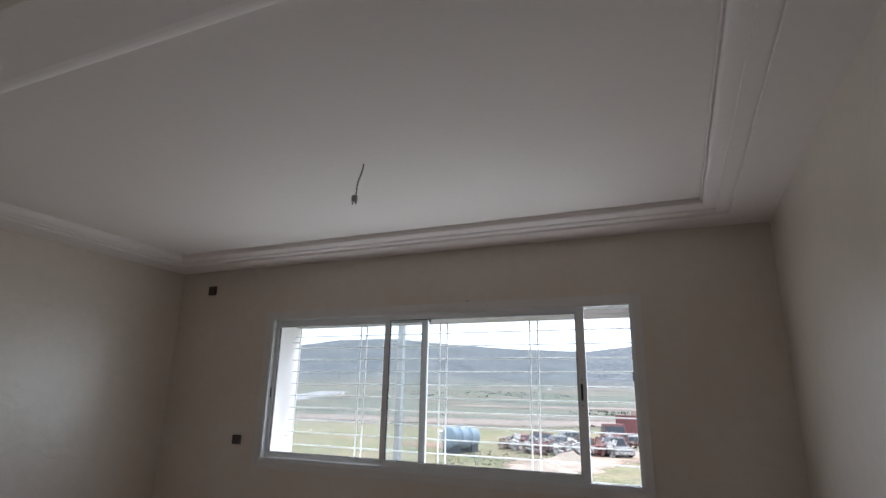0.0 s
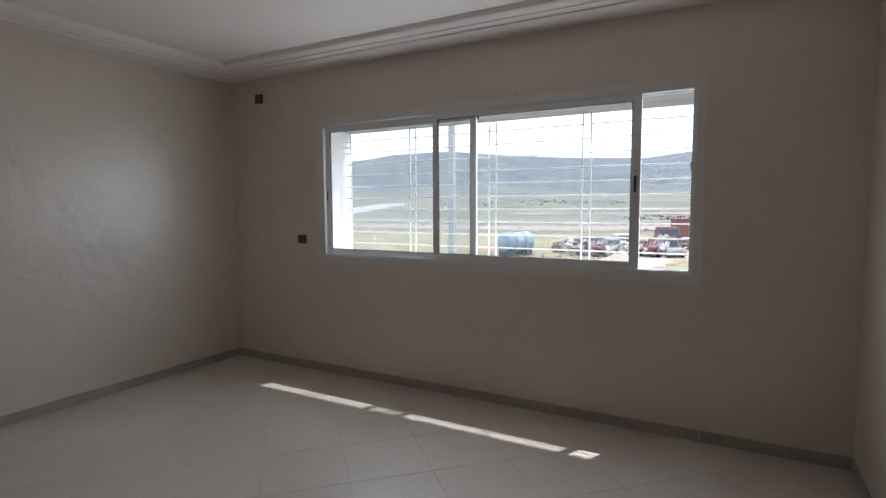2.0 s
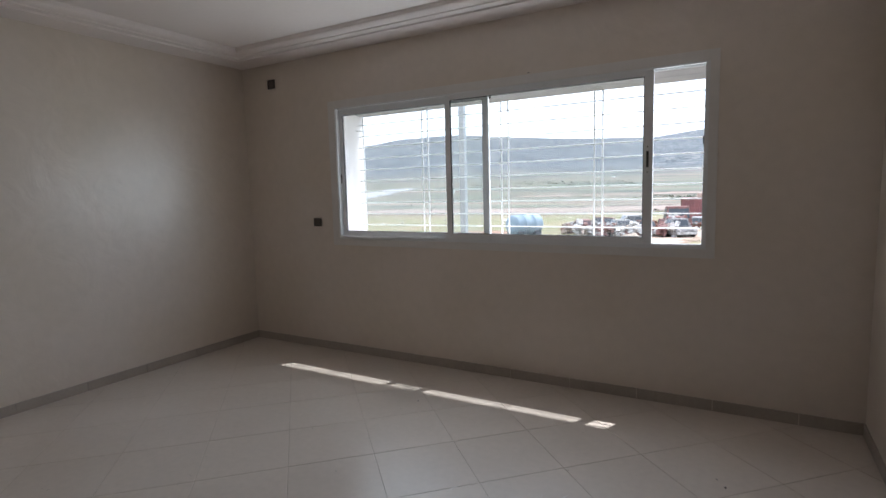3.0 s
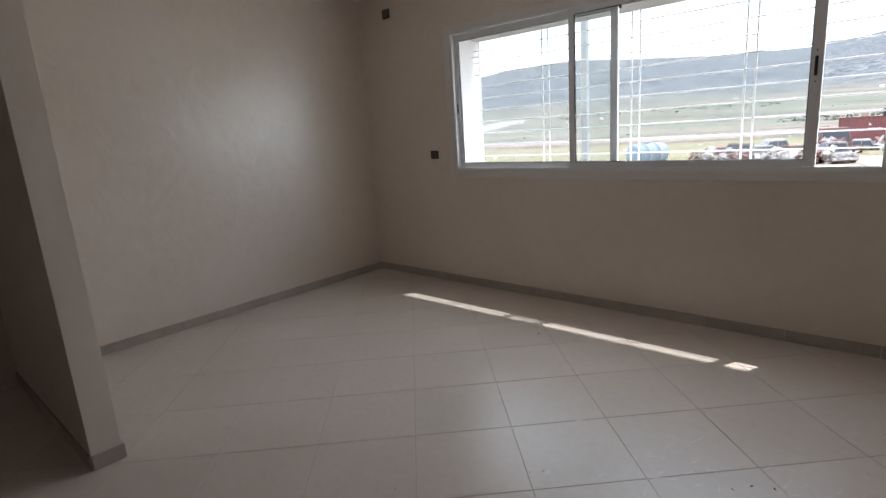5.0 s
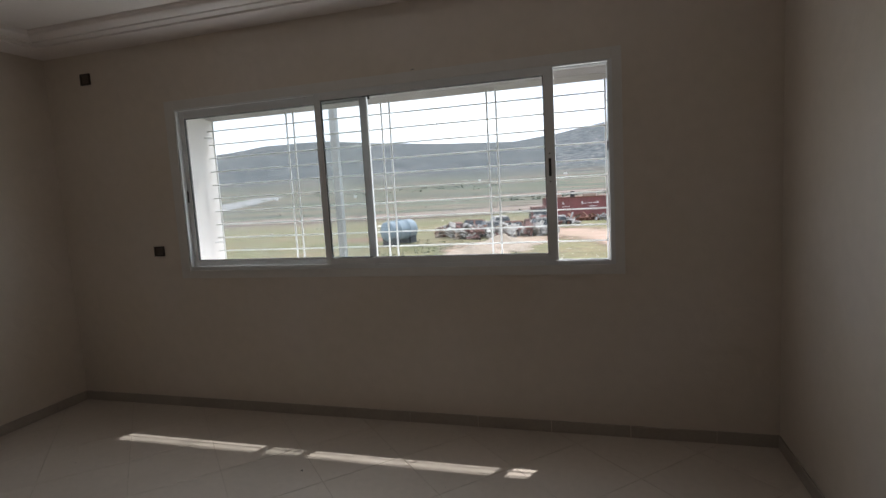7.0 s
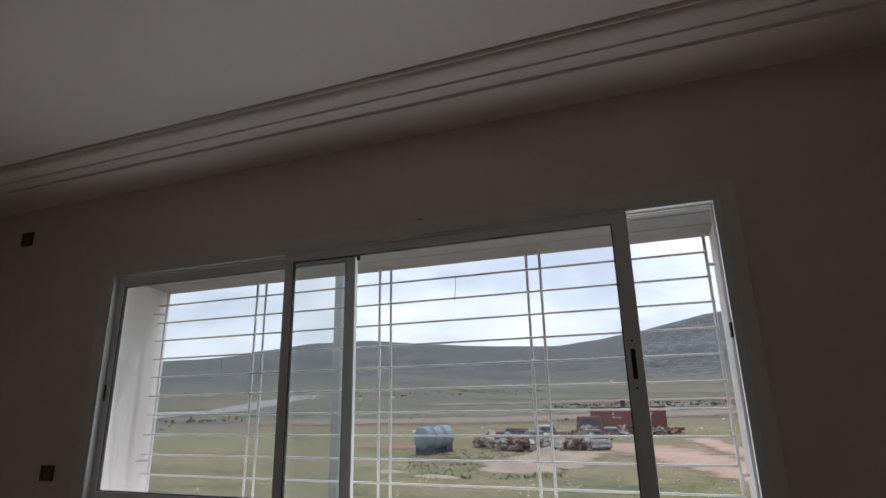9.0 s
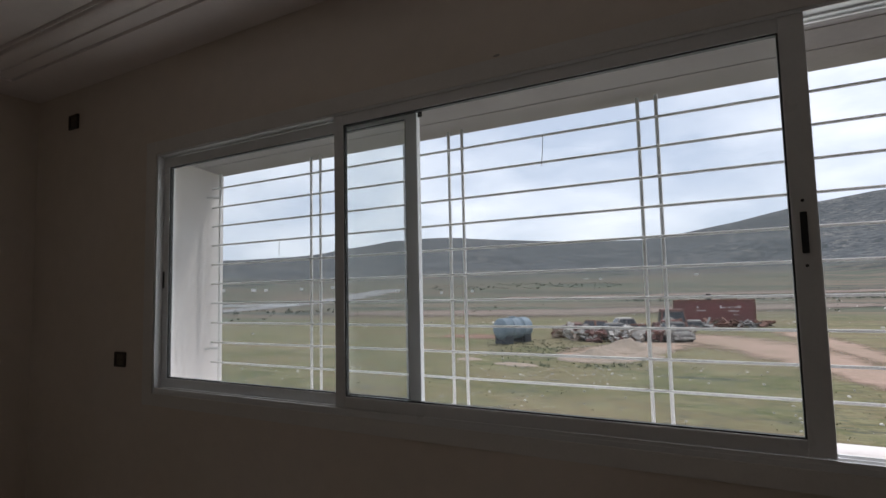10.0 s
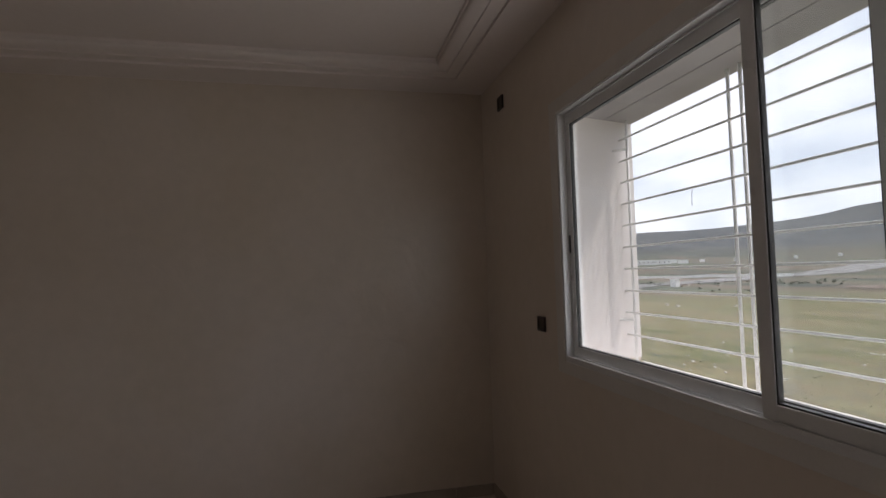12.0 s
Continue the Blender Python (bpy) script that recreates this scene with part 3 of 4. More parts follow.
def ribbon(name, pts, widths, mat, label, lift=0.05):
    """A strip of surface laid along a path on the ground."""
    bm = bmesh.new()
    line = []
    for k in range(len(pts) - 1):
        (a0, r0), (a1, r1) = pts[k], pts[k + 1]
        for s in np.linspace(0, 1, 13)[: 13 if k == len(pts) - 2 else 12]:
            p0, p1 = at(a0, r0), at(a1, r1)
            w = widths[k] * (1 - s) + widths[k + 1] * s
            line.append((p0[0] + (p1[0] - p0[0]) * s, p0[1] + (p1[1] - p0[1]) * s, w))
    cols = []
    for k, (x, y, w) in enumerate(line):
        q, p = line[min(k + 1, len(line) - 1)], line[max(k - 1, 0)]
        t = Vector((q[0] - p[0], q[1] - p[1], 0)).normalized()
        side = Vector((-t.y, t.x, 0))
        col = []
        for s in np.linspace(-0.5, 0.5, 9):
            ww = w * (1 + 0.25 * noise.noise(Vector((x * 0.2, y * 0.2, 5 + s))))
            u, v = x + side.x * ww * s, y + side.y * ww * s
            col.append(bm.verts.new((u, v, terrain(u, v) + lift)))
        cols.append(col)
    for a, b in zip(cols, cols[1:]):
        for k in range(8):
            bm.faces.new((a[k], a[k + 1], b[k + 1], b[k]))
    bmesh.ops.recalc_face_normals(bm, faces=bm.faces)
    ob = structure(name, bm, mat, label)
    border = ob.data.attributes.new("border", "FLOAT", "POINT")
    n = len(cols)
    for k in range(n):
        for j in range(9):
            side, end = min(j, 8 - j) / 4, min(min(k, n - 1 - k) / 4, 1)
            border.data[k * 9 + j].value = min(side, end) * 1.25
    return ob


ribbon("road", [(-78, 92), (-62, 112), (-54, 138), (-47, 175), (-40, 260), (-34, 380)], [11, 11, 12, 14, 18, 22], M_ROAD, "worn pale grey road crossing the field", 0.12)
ribbon("track", [(24, 22), (13, 28), (6, 36), (1, 43), (-3, 48), (-8, 50)], [3.2, 5, 8, 11, 12, 8], M_REDEARTH, "bare reddish earth track worn into the grass", 0.035)
ribbon("track", [(13, 34), (7, 46), (4, 58)], [3.0, 4.8, 4.5], M_REDEARTH, "bare reddish earth branch track", 0.045)
ribbon("ploughed_field", [(-40, 120), (-30, 104), (-20, 98), (-10, 100), (0, 112), (12, 130)], [30, 44, 48, 48, 44, 30], M_PLOUGH, "brown ploughed strip of land across the field", 0.08)
ribbon("ploughed_field", [(-24, 250), (-12, 240), (2, 250), (16, 270)], [36, 46, 46, 36], M_PLOUGH, "brown ploughed strip of land far across the field", 0.15)
ribbon("bare_soil", [(-15.5, 34), (-11.5, 37), (-8, 40), (-5, 44)], [5, 8, 8, 8], M_REDEARTH, "bare pinkish ground round the earth heaps", 0.04)
ribbon("bare_soil", [(-29, 50), (-25, 49), (-22, 48)], [3, 6.5, 4], M_DARKSOIL, "bare reddish soil patch beside the tank", 0.035)


def heap(name, az, r, w, d, h, mat, label, seed):
    x0, y0, z0 = at(az, r)
    bm = bmesh.new()
    n, rings = 40, 14
    prev = None
    top = bm.verts.new((x0, y0, z0 + h))
    for k in range(1, rings + 1):
        f = k / rings
        row = []
        for j in range(n):
            a = j * math.tau / n
            rr = f * (1 + 0.22 * noise.noise(Vector((math.cos(a) * 1.4, math.sin(a) * 1.4, seed))))
            x, y = x0 + w / 2 * rr * math.cos(a), y0 + d / 2 * rr * math.sin(a)
            z = (1 - f) ** 1.15 * h * (1 + 0.3 * noise.noise(Vector((x * 1.1, y * 1.1, seed)))) + 0.16 * h * noise.noise(Vector((x * 3.1, y * 3.1, seed)))
            row.append(bm.verts.new((x, y, z + (z0 if k < rings else z0 - 0.25))))
        for j in range(n):
            if prev is None:
                bm.faces.new((top, row[j], row[(j + 1) % n]))
            else:
                bm.faces.new((prev[j], row[j], row[(j + 1) % n], prev[(j + 1) % n]))
        prev = row
    ob = new(name, finish(name, bm, mat, True))
    return tagged(ob, label, "earth heap")


heap("earth_heap", -12.6, 33.5, 5.0, 3.8, 0.72, M_EARTH, "pale pinkish heap of loose earth on the grass", 1.0)
heap("earth_heap", -9.6, 37.5, 5.6, 3.8, 0.78, M_EARTH, "pale pinkish heap of loose earth beside the wrecks", 2.0)
heap("earth_heap", -8.2, 35.0, 2.6, 2.2, 0.35, M_EARTH, "low heap of pale loose earth", 3.0)
heap("earth_heap", -21.5, 31.0, 3.0, 1.5, 0.14, M_EARTH, "low spread of pale rubble earth in the grass", 4.0)
heap("earth_heap", -26.0, 33.0, 1.9, 1.2, 0.14, M_EARTH, "low spread of pale rubble earth in the grass", 5.0)


def build_tank():
    x, y, z = at(-21.2, 43.2)
    t = tagged(new("water_tank"), "faded light blue cylindrical steel tank on saddle supports darkened with its underside shade", "tank")
    t.location, t.rotation_euler = (x, y, z), (0, 0, radians(66))
    R, L, n = 0.84, 1.30, 28
    zc = 0.30 + R
    bm = bmesh.new()
    prof = [(-L - 0.28, 0.02), (-L - 0.24, 0.45), (-L - 0.13, 0.80), (-L, R), (-0.55, R), (-0.55, R + 0.02), (-0.49, R + 0.02), (-0.49, R), (0.55, R), (0.55, R + 0.02), (0.61, R + 0.02), (0.61, R), (L, R), (L + 0.13, 0.80), (L + 0.24, 0.45), (L + 0.28, 0.02)]
    rings = [[bm.verts.new((px, pr * math.cos(k * math.tau / n), zc + pr * math.sin(k * math.tau / n))) for k in range(n)] for px, pr in prof]
    for a, b in zip(rings, rings[1:]):
        for k in range(n):
            bm.faces.new((a[k], b[k], b[(k + 1) % n], a[(k + 1) % n]))
    bm.faces.new(rings[0])
    bm.faces.new(rings[-1][::-1])
    bmesh.ops.recalc_face_normals(bm, faces=bm.faces)
    part("shell", bm, M_TANK, t, "faded light blue steel shell", smooth=True)
    # tall dark saddles, filling in the tank's shaded underside by colour
    for sx in (-1.0, 1.0):
        bm = bmesh.new()
        box(bm, sx - 0.36, -0.66, -0.15, sx + 0.36, 0.66, 0.64, 0.02)
        part("saddle", bm, M_TANKD, t, "steel saddle support, coloured dark for the shade under the tank")
    bm = bmesh.new()
    rod(bm, (-0.1, 0, zc + R - 0.02), (-0.1, 0, zc + R + 0.09), 0.24, 16)
    part("hatch", bm, M_TANK, t, "round filling hatch")
    bm = bmesh.new()
    rod(bm, (0.2, -0.72, zc - 0.75), (0.2, -0.85, 0.0), 0.05, 8)
    part("drain_pipe", bm, M_DARK, t)
    return t


build_tank()


def build_container():
    p0, p1 = at(-5.3, 64.0), at(1.75, 64.0)
    c = tagged(new("shipping_container"), "long maroon steel container with faded white lettering standing in the field", "container")
    ax = Vector((p1[0] - p0[0], p1[1] - p0[1], 0))
    L, H, D = ax.length, 2.75, 2.44
    c.location, c.rotation_euler = (p0[0], p0[1], min(p0[2], p1[2]) - 0.02), (0, 0, math.atan2(ax.y, ax.x))
    bm = bmesh.new()
    n = int(L / 0.14)
    # ribbed front side as one zigzag wall, then back, ends and roof
    pts = []
    for k in range(n):
        x = 0.1 + (L - 0.2) * k / n
        w = (L - 0.2) / n
        pts += [(x, 0.0), (x + w * 0.35, 0.0), (x + w * 0.5, 0.035), (x + w * 0.85, 0.035)]
    lo = [bm.verts.new((x, y, 0.18)) for x, y in pts]
    hi = [bm.verts.new((x, y, H - 0.14)) for x, y in pts]
    for k in range(len(pts) - 1):
        bm.faces.new((lo[k], lo[k + 1], hi[k + 1], hi[k]))
    box(bm, 0.08, 0.06, 0.16, L - 0.08, D, H - 0.02)
    part("side_panel", bm, M_CONTAINER, c, "ribbed maroon steel side")
    bm = bmesh.new()
    for a in ((0, -0.02, 0, 0.12, 0.1, H), (L - 0.12, -0.02, 0, L, 0.1, H), (0.12, -0.02, 0.02, L - 0.12, 0.08, 0.18), (0.12, -0.02, H - 0.14, L - 0.12, 0.08, H)):
        box(bm, *a)
    part("side_frame", bm, M_RUST, c, "rust-stained corner posts and rails")
    rng = random.Random(5)
    # worn lettering as bars
    for x0, x1, z, h in ((4.55, 5.1, 2.0, 0.34), (5.2, 5.75, 2.0, 0.26), (5.85, 6.5, 2.0, 0.36), (5.35, 6.3, 1.58, 0.2), (5.7, 6.35, 1.18, 0.09), (2.35, 2.55, 2.02, 0.3), (2.3, 3.25, 1.62, 0.14)):
        bm = bmesh.new()
        zb, x = z - h * 0.28, x0
        top, low = [], []
        while x < x1:
            w = rng.uniform(0.04, 0.10)
            up = zb + rng.choice((0.05, h * 0.35, h * 0.7))
            for xx in (x, min(x + w, x1)):
                top.append((xx, up))
                low.append((xx, zb - rng.choice((0.0, 0.0, h * 0.2))))
            x += w
        lo = [bm.verts.new((px, -0.006, pz)) for px, pz in low]
        hi = [bm.verts.new((px, -0.006, pz)) for px, pz in top]
        for k in range(len(lo) - 1):
            bm.faces.new((lo[k], lo[k + 1], hi[k + 1], hi[k]))
        part("lettering", bm, M_LETTER, c, "faded white lettering, too worn to read")
    b = tagged(new("water_drum"), "dark drum standing on the roof of the maroon container", "drum")
    b.location = c.location + Vector((3.5 * math.cos(c.rotation_euler.z), 3.5 * math.sin(c.rotation_euler.z) + 1.0, H - 0.02))
    bm = bmesh.new()
    for z0, z1, r in ((0, 0.62, 0.27), (0.18, 0.21, 0.285), (0.40, 0.43, 0.285), (0.62, 0.66, 0.285)):
        rod(bm, (0, 0, z0), (0, 0, z1), r, 16)
    part("barrel", bm, M_DARK, b, "dark ribbed drum")
    for dx, w, h in ((5.2, 1.1, 0.35), (5.9, 0.7, 0.6), (1.9, 0.6, 0.5)):
        q = tagged(new("scrap_crate"), "pale dusty scrap crate lying on the container roof", "crate")
        q.location = c.location + Vector((dx, 1.3, H - 0.02))
        part("crate_body", one_box(-w / 2, -0.3, 0, w / 2, 0.3, h, bevel=0.03), M_EARTH, q)
    return c


build_container()


def vehicle(label, az, r, turn, length, height, paint, kind="car", sink=0.0, tilt=0.0, seed=0):
    """A wrecked car, pickup or truck cab: body, cabin, windows, wheels, lamps and bumper."""
    x, y, z = at(az, r)
    v = tagged(new("wrecked_" + kind), label, kind)
    v.location, v.rotation_euler = (x, y, z - sink), (radians(tilt), 0, radians(turn))
    L, H, W = length, height, 1.7 if kind != "truck" else 2.2
    bed = {"car": (0.24, 0.80), "pickup": (0.36, 0.68), "truck": (0.62, 0.97)}[kind]
    wr = 0.3 if kind != "truck" else 0.46
    z0, zb = wr * 0.75, (0.55 if kind != "truck" else 0.48) * H
    bm = bmesh.new()
    prof = [(0, z0 + 0.1), (0.05, zb * 0.82), (0.12 * L, zb * 0.97), (bed[0] * L, zb), (bed[1] * L, zb), (L - 0.15, zb * 0.93), (L, zb * 0.75), (L, z0 + 0.05), (L - 0.1, z0), (0.1, z0)]
    for s0, s1 in (((-1), 1),):
        a = [bm.verts.new((px - L / 2, -W / 2, pz)) for px, pz in prof]
        b = [bm.verts.new((px - L / 2, W / 2, pz)) for px, pz in prof]
        bm.faces.new(a)
        bm.faces.new(b[::-1])
        for k in range(len(prof)):
            bm.faces.new((a[k], b[k], b[(k + 1) % len(prof)], a[(k + 1) % len(prof)]))
    bmesh.ops.recalc_face_normals(bm, faces=bm.faces)
    bmesh.ops.bevel(bm, geom=list(bm.edges), offset=0.05, segments=2, affect="EDGES")
    part("body", bm, paint, v)
    bm = bmesh.new()
    x0, x1 = bed[0] * L - L / 2 - 0.05, bed[1] * L - L / 2
    s = 0.30 if kind == "car" else 0.15
    lo = [(x0, -W / 2 + 0.03), (x1, -W / 2 + 0.03), (x1, W / 2 - 0.03), (x0, W / 2 - 0.03)]
    hi = [(x0 + s * 1.3, -W / 2 + 0.2), (x1 - s, -W / 2 + 0.2), (x1 - s, W / 2 - 0.2), (x0 + s * 1.3, W / 2 - 0.2)]
    va, vb = [bm.verts.new((*p, zb - 0.02)) for p in lo], [bm.verts.new((*p, H)) for p in hi]
    bm.faces.new(vb)
    for k in range(4):
        bm.faces.new((va[k], va[(k + 1) % 4], vb[(k + 1) % 4], vb[k]))
    bm.faces.new(va[::-1])
    bmesh.ops.bevel(bm, geom=list(bm.edges), offset=0.04, segments=2, affect="EDGES")
    part("cabin", bm, paint, v)
    for side in (-1, 1):
        bm = bmesh.new()
        yy = side * (W / 2 - 0.03)
        yt = side * (W / 2 - 0.2)
        mid = (x0 + x1) / 2
        for u0, u1 in ((x0 + 0.12, mid - 0.04), (mid + 0.04, x1 - 0.1)):
            def lift(u, f):
                return (u + (s * 1.3 * f * (x1 - u) - s * f * (u - x0)) / (x1 - x0), yy + (yt - yy) * f + side * 0.012, zb + (H - zb) * f)
            q = [bm.verts.new(lift(u, f)) for u, f in ((u0, 0.12), (u1, 0.12), (u1, 0.84), (u0, 0.84))]
            bm.faces.new(q if side < 0 else q[::-1])
        part("side_window", bm, M_CARGLASS, v, "dark side windows")
    for ex, nx, fx in ((x0, -1, s * 1.3), (x1, 1, -s)):
        bm = bmesh.new()
        q = [bm.verts.new((ex + fx * f + nx * 0.014, yy, zb + (H - zb) * f)) for yy, f in ((-W / 2 + 0.22, 0.14), (W / 2 - 0.22, 0.14), (W / 2 - 0.3, 0.84), (-W / 2 + 0.3, 0.84))]
        bm.faces.new(q if nx > 0 else q[::-1])
        part("windscreen", bm, M_CARGLASS, v, "dark windscreen glass")
    for wx in (-L * 0.32, L * 0.30):
        for side in (-1, 1):
            bm = bmesh.new()
            rod(bm, (wx, side * (W / 2 - 0.14), wr), (wx, side * (W / 2 + 0.03), wr), wr, 18)
            wheel = part("wheel", bm, M_TYRE, v, "dark worn tyre")
            bm = bmesh.new()
            rod(bm, (wx, side * (W / 2 + 0.02), wr), (wx, side * (W / 2 + 0.04), wr), wr * 0.55, 14)
            part("rim", bm, M_RUST, wheel, "rusted wheel rim")
    for nx in (-1, 1):
        part("bumper", one_box(nx * L / 2 - 0.06, -W / 2 + 0.06, z0 + 0.1, nx * L / 2 + 0.06, W / 2 - 0.06, z0 + 0.28, bevel=0.02), M_PALECAR, v, "dusty pale bumper")
        for side in (-1, 1):
            part("lamp", one_box(nx * L / 2 - 0.02 + nx * 0.02, side * W * 0.36 - 0.12, z0 + 0.34, nx * L / 2 + 0.02 + nx * 0.02, side * W * 0.36 + 0.12, z0 + 0.5, bevel=0.01), M_PALECAR, v, "dusty lamp")
    return v


vehicle("faded red wrecked car with rusted wheels among the scrap", -15.0, 49.0, 12, 3.3, 1.25, M_REDCAR, "car", 0.05, 3)
vehicle("rusted brown wrecked car sunk in the grass", -12.9, 52.5, -35, 3.4, 1.3, M_RUST, "car", 0.12, -4)
vehicle("dusty grey wrecked car with pale bumpers", -10.9, 48.0, 120, 3.3, 1.2, M_GREYCAR, "car", 0.05, 0)
vehicle("dusty white wrecked car behind the others", -10.0, 54.0, 28, 3.5, 1.35, M_PALECAR, "car", 0.0, 2)
vehicle("rusted brown wrecked pickup with an open bed", -8.6, 46.5, -30, 3.5, 1.3, M_RUST, "pickup", 0.08, -2)
vehicle("faded red wrecked truck with a boxy cab", -5.75, 50.5, -72, 3.8, 2.3, M_REDCAR, "truck", 0.0, 0)
vehicle("dusty grey wrecked pickup facing the track", -5.4, 45.5, -60, 3.6, 1.5, M_GREYCAR, "pickup", 0.03, 0)
vehicle("dusty grey wrecked car parked by the container", -3.6, 56.0, 5, 3.2, 1.0, M_GREYCAR, "car", 0.15, 3)


def scrap(az, r, w, h, mat, label, seed):
    """A small tangle of scrap: a few bent plates and bars of one thing."""
    rng = random.Random(seed)
    x, y, z = at(az, r)
    s = tagged(new("scrap_pile"), label, "scrap")
    s.location = (x, y, z - 0.03)
    for k in range(12):
        bm = bmesh.new()
        long, thin = w * rng.uniform(0.12, 0.5), rng.uniform(0.03, 0.22)
        box(bm, -long, -thin, -0.03, long, thin, rng.uniform(0.02, h * 0.3), 0.015)
        bmesh.ops.transform(bm, matrix=pose(rng.uniform(-w * 0.3, w * 0.3), rng.uniform(-0.5, 0.5), rng.uniform(0.05, h * 0.75), rng.uniform(-35, 35), rng.uniform(-35, 35), rng.uniform(0, 180)), verts=bm.verts)
        part("plate" if k % 2 else "panel", bm, mat, s)
    return s


LOOKS = ((M_EARTH, "pale dusty scrap panels"), (M_RUST, "rusted scrap panels"), (M_PALECAR, "white scrap panels"), (M_GREYCAR, "grey scrap panels"),
         (M_REDCAR, "faded red scrap panels"), (M_TYRE, "dark tyres and rubber scrap"))
PLACES = ("piled between the wrecks", "lying in the grass by the wrecks", "leaning on a wreck")
LOOKS_PALE = (M_PALECAR, "small white and grey scrap panels"), (M_REDCAR, "small faded red scrap panels"), (M_PALECAR, "bright scrap panels and trim")
pick = random.Random(77)
for k in range(34):
    mat, look_of = LOOKS[k % 6]
    scrap(-16.8 + 12.6 * (k + pick.uniform(0, 0.9)) / 34, pick.uniform(44.5, 53.0), pick.uniform(0.7, 1.7), pick.uniform(0.35, 1.15), mat, look_of + " " + PLACES[k % 3], 20 + k)
for k in range(24):
    mat, look_of = LOOKS_PALE[k % 3]
    scrap(-15.5 + 11.0 * (k + pick.uniform(0, 0.9)) / 24, pick.uniform(43.5, 46.5), pick.uniform(0.5, 1.1), pick.uniform(0.5, 1.5), mat, look_of + " " + PLACES[k % 3], 120 + k)
for k, (az, r, w, h, mat, look_of) in enumerate(((-6.1, 48.4, 1.5, 2.0, M_PALECAR, "pale slats and panels stacked against the red truck"), (-5.5, 48.2, 1.3, 1.7, M_REDCAR, "red panels stacked against the truck cab"),
                                               (-6.4, 47.2, 1.7, 1.0, M_RUST, "rusted frames lying before the red truck"))):
    scrap(az, r, w, h, mat, look_of, 160 + k)
for k, (az, r, w, h) in enumerate(((-3.9, 53.0, 1.6, 0.6), (-2.6, 57.5, 2.4, 0.6), (-1.4, 60.0, 2.6, 0.5), (-0.2, 60.5, 2.4, 0.6), (0.9, 60.5, 2.4, 0.5), (2.2, 62.0, 2.4, 0.7), (-1.8, 55.5, 1.0, 0.3), (-9.0, 39.5, 0.7, 0.25), (-8.6, 39.8, 0.6, 0.2))):
    mat, look_of = LOOKS[(1, 3, 1, 1, 3, 1, 2, 2, 2)[k]]
    scrap(az, r, w, h, mat, look_of + (" lying along the container" if k < 6 else " on bare ground"), 70 + k)


def house(name, az, r, w, d, h, label):
    x, y, z = at(az, r)
    h *= 0.75
    b = tagged(new(name), label, "house")
    b.location, b.rotation_euler = (x, y, z - 0.5), (0, 0, radians(-az))
    part("wall", one_box(-w / 2, -d / 2, 0, w / 2, d / 2, h + 0.5), M_WHITE, b)
    part("roof", one_box(-w / 2 - 0.2, -d / 2 - 0.2, h + 0.5, w / 2 + 0.2, d / 2 + 0.2, h + 0.9), M_WHITE, b, "flat white parapet roof")
    k = int(w / 3) if w > 9 else 0
    for j in range(k):
        xx = -w / 2 + (j + 0.5) * w / k
        part("window", one_box(xx - 0.45, -d / 2 - 0.05, 1.7, xx + 0.45, -d / 2 + 0.05, 2.7), M_CARGLASS, b, "dark window opening")
    return b


for az, r, w, h in ((-56.3, 470, 17, 4.6), (-54.6, 470, 14, 4.2), (-53.6, 500, 6, 3.2), (-52.7, 480, 8, 3.0), (-51.0, 520, 4, 2.6), (-48.1, 500, 4, 2.6), (-46.9, 490, 3, 2.4), (-43.4, 460, 2.5, 2.2), (-40.2, 460, 2.5, 2.2), (-58.5, 450, 12, 4.0), (-60.5, 430, 9, 4.0), (-33.4, 330, 1.8, 1.4), (-28.7, 300, 1.5, 1.2), (-25.4, 310, 1.6, 1.2), (-12.0, 660, 4, 2.0), (-13.5, 680, 5, 2.0), (-3.0, 660, 4, 2.0)):
    house("farm_building", az, r, w, 7 if w > 5 else 3, h, "low whitewashed flat-roofed building far across the field")


def build_wall():
    w = tagged(new("boundary_wall"), "long low whitewashed boundary wall beside the road", "wall")
    bm = bmesh.new()
    pts = [at(-58 + 1.1 * k, 206 - 1.2 * k) for k in range(14)]
    for a, b in zip(pts, pts[1:]):
        vs = [bm.verts.new(p) for p in ((a[0], a[1], a[2] - 0.4), (b[0], b[1], b[2] - 0.4), (b[0], b[1], b[2] + 0.85), (a[0], a[1], a[2] + 0.85), (a[0] - 0.2, a[1] + 0.3, a[2] - 0.4), (b[0] - 0.2, b[1] + 0.3, b[2] - 0.4), (b[0] - 0.2, b[1] + 0.3, b[2] + 0.85), (a[0] - 0.2, a[1] + 0.3, a[2] + 0.85))]
        for f in ((0, 1, 2, 3), (7, 6, 5, 4), (3, 2, 6, 7), (0, 3, 7, 4), (1, 5, 6, 2)):
            bm.faces.new([vs[i] for i in f])
    bmesh.ops.recalc_face_normals(bm, faces=bm.faces)
    part("wall_run", bm, M_WHITE, w)
    b = tagged(new("roadside_cabinet"), "small cream box cabinet standing beside the road", "cabinet")
    b.location = at(-53.4, 118)
    part("cabinet_body", one_box(-0.8, -0.5, -0.1, 0.8, 0.5, 1.5, bevel=0.05), M_WHITE, b)
    part("cabinet_roof", one_box(-0.95, -0.65, 1.5, 0.95, 0.65, 1.62, bevel=0.02), M_WHITE, b)


build_wall()


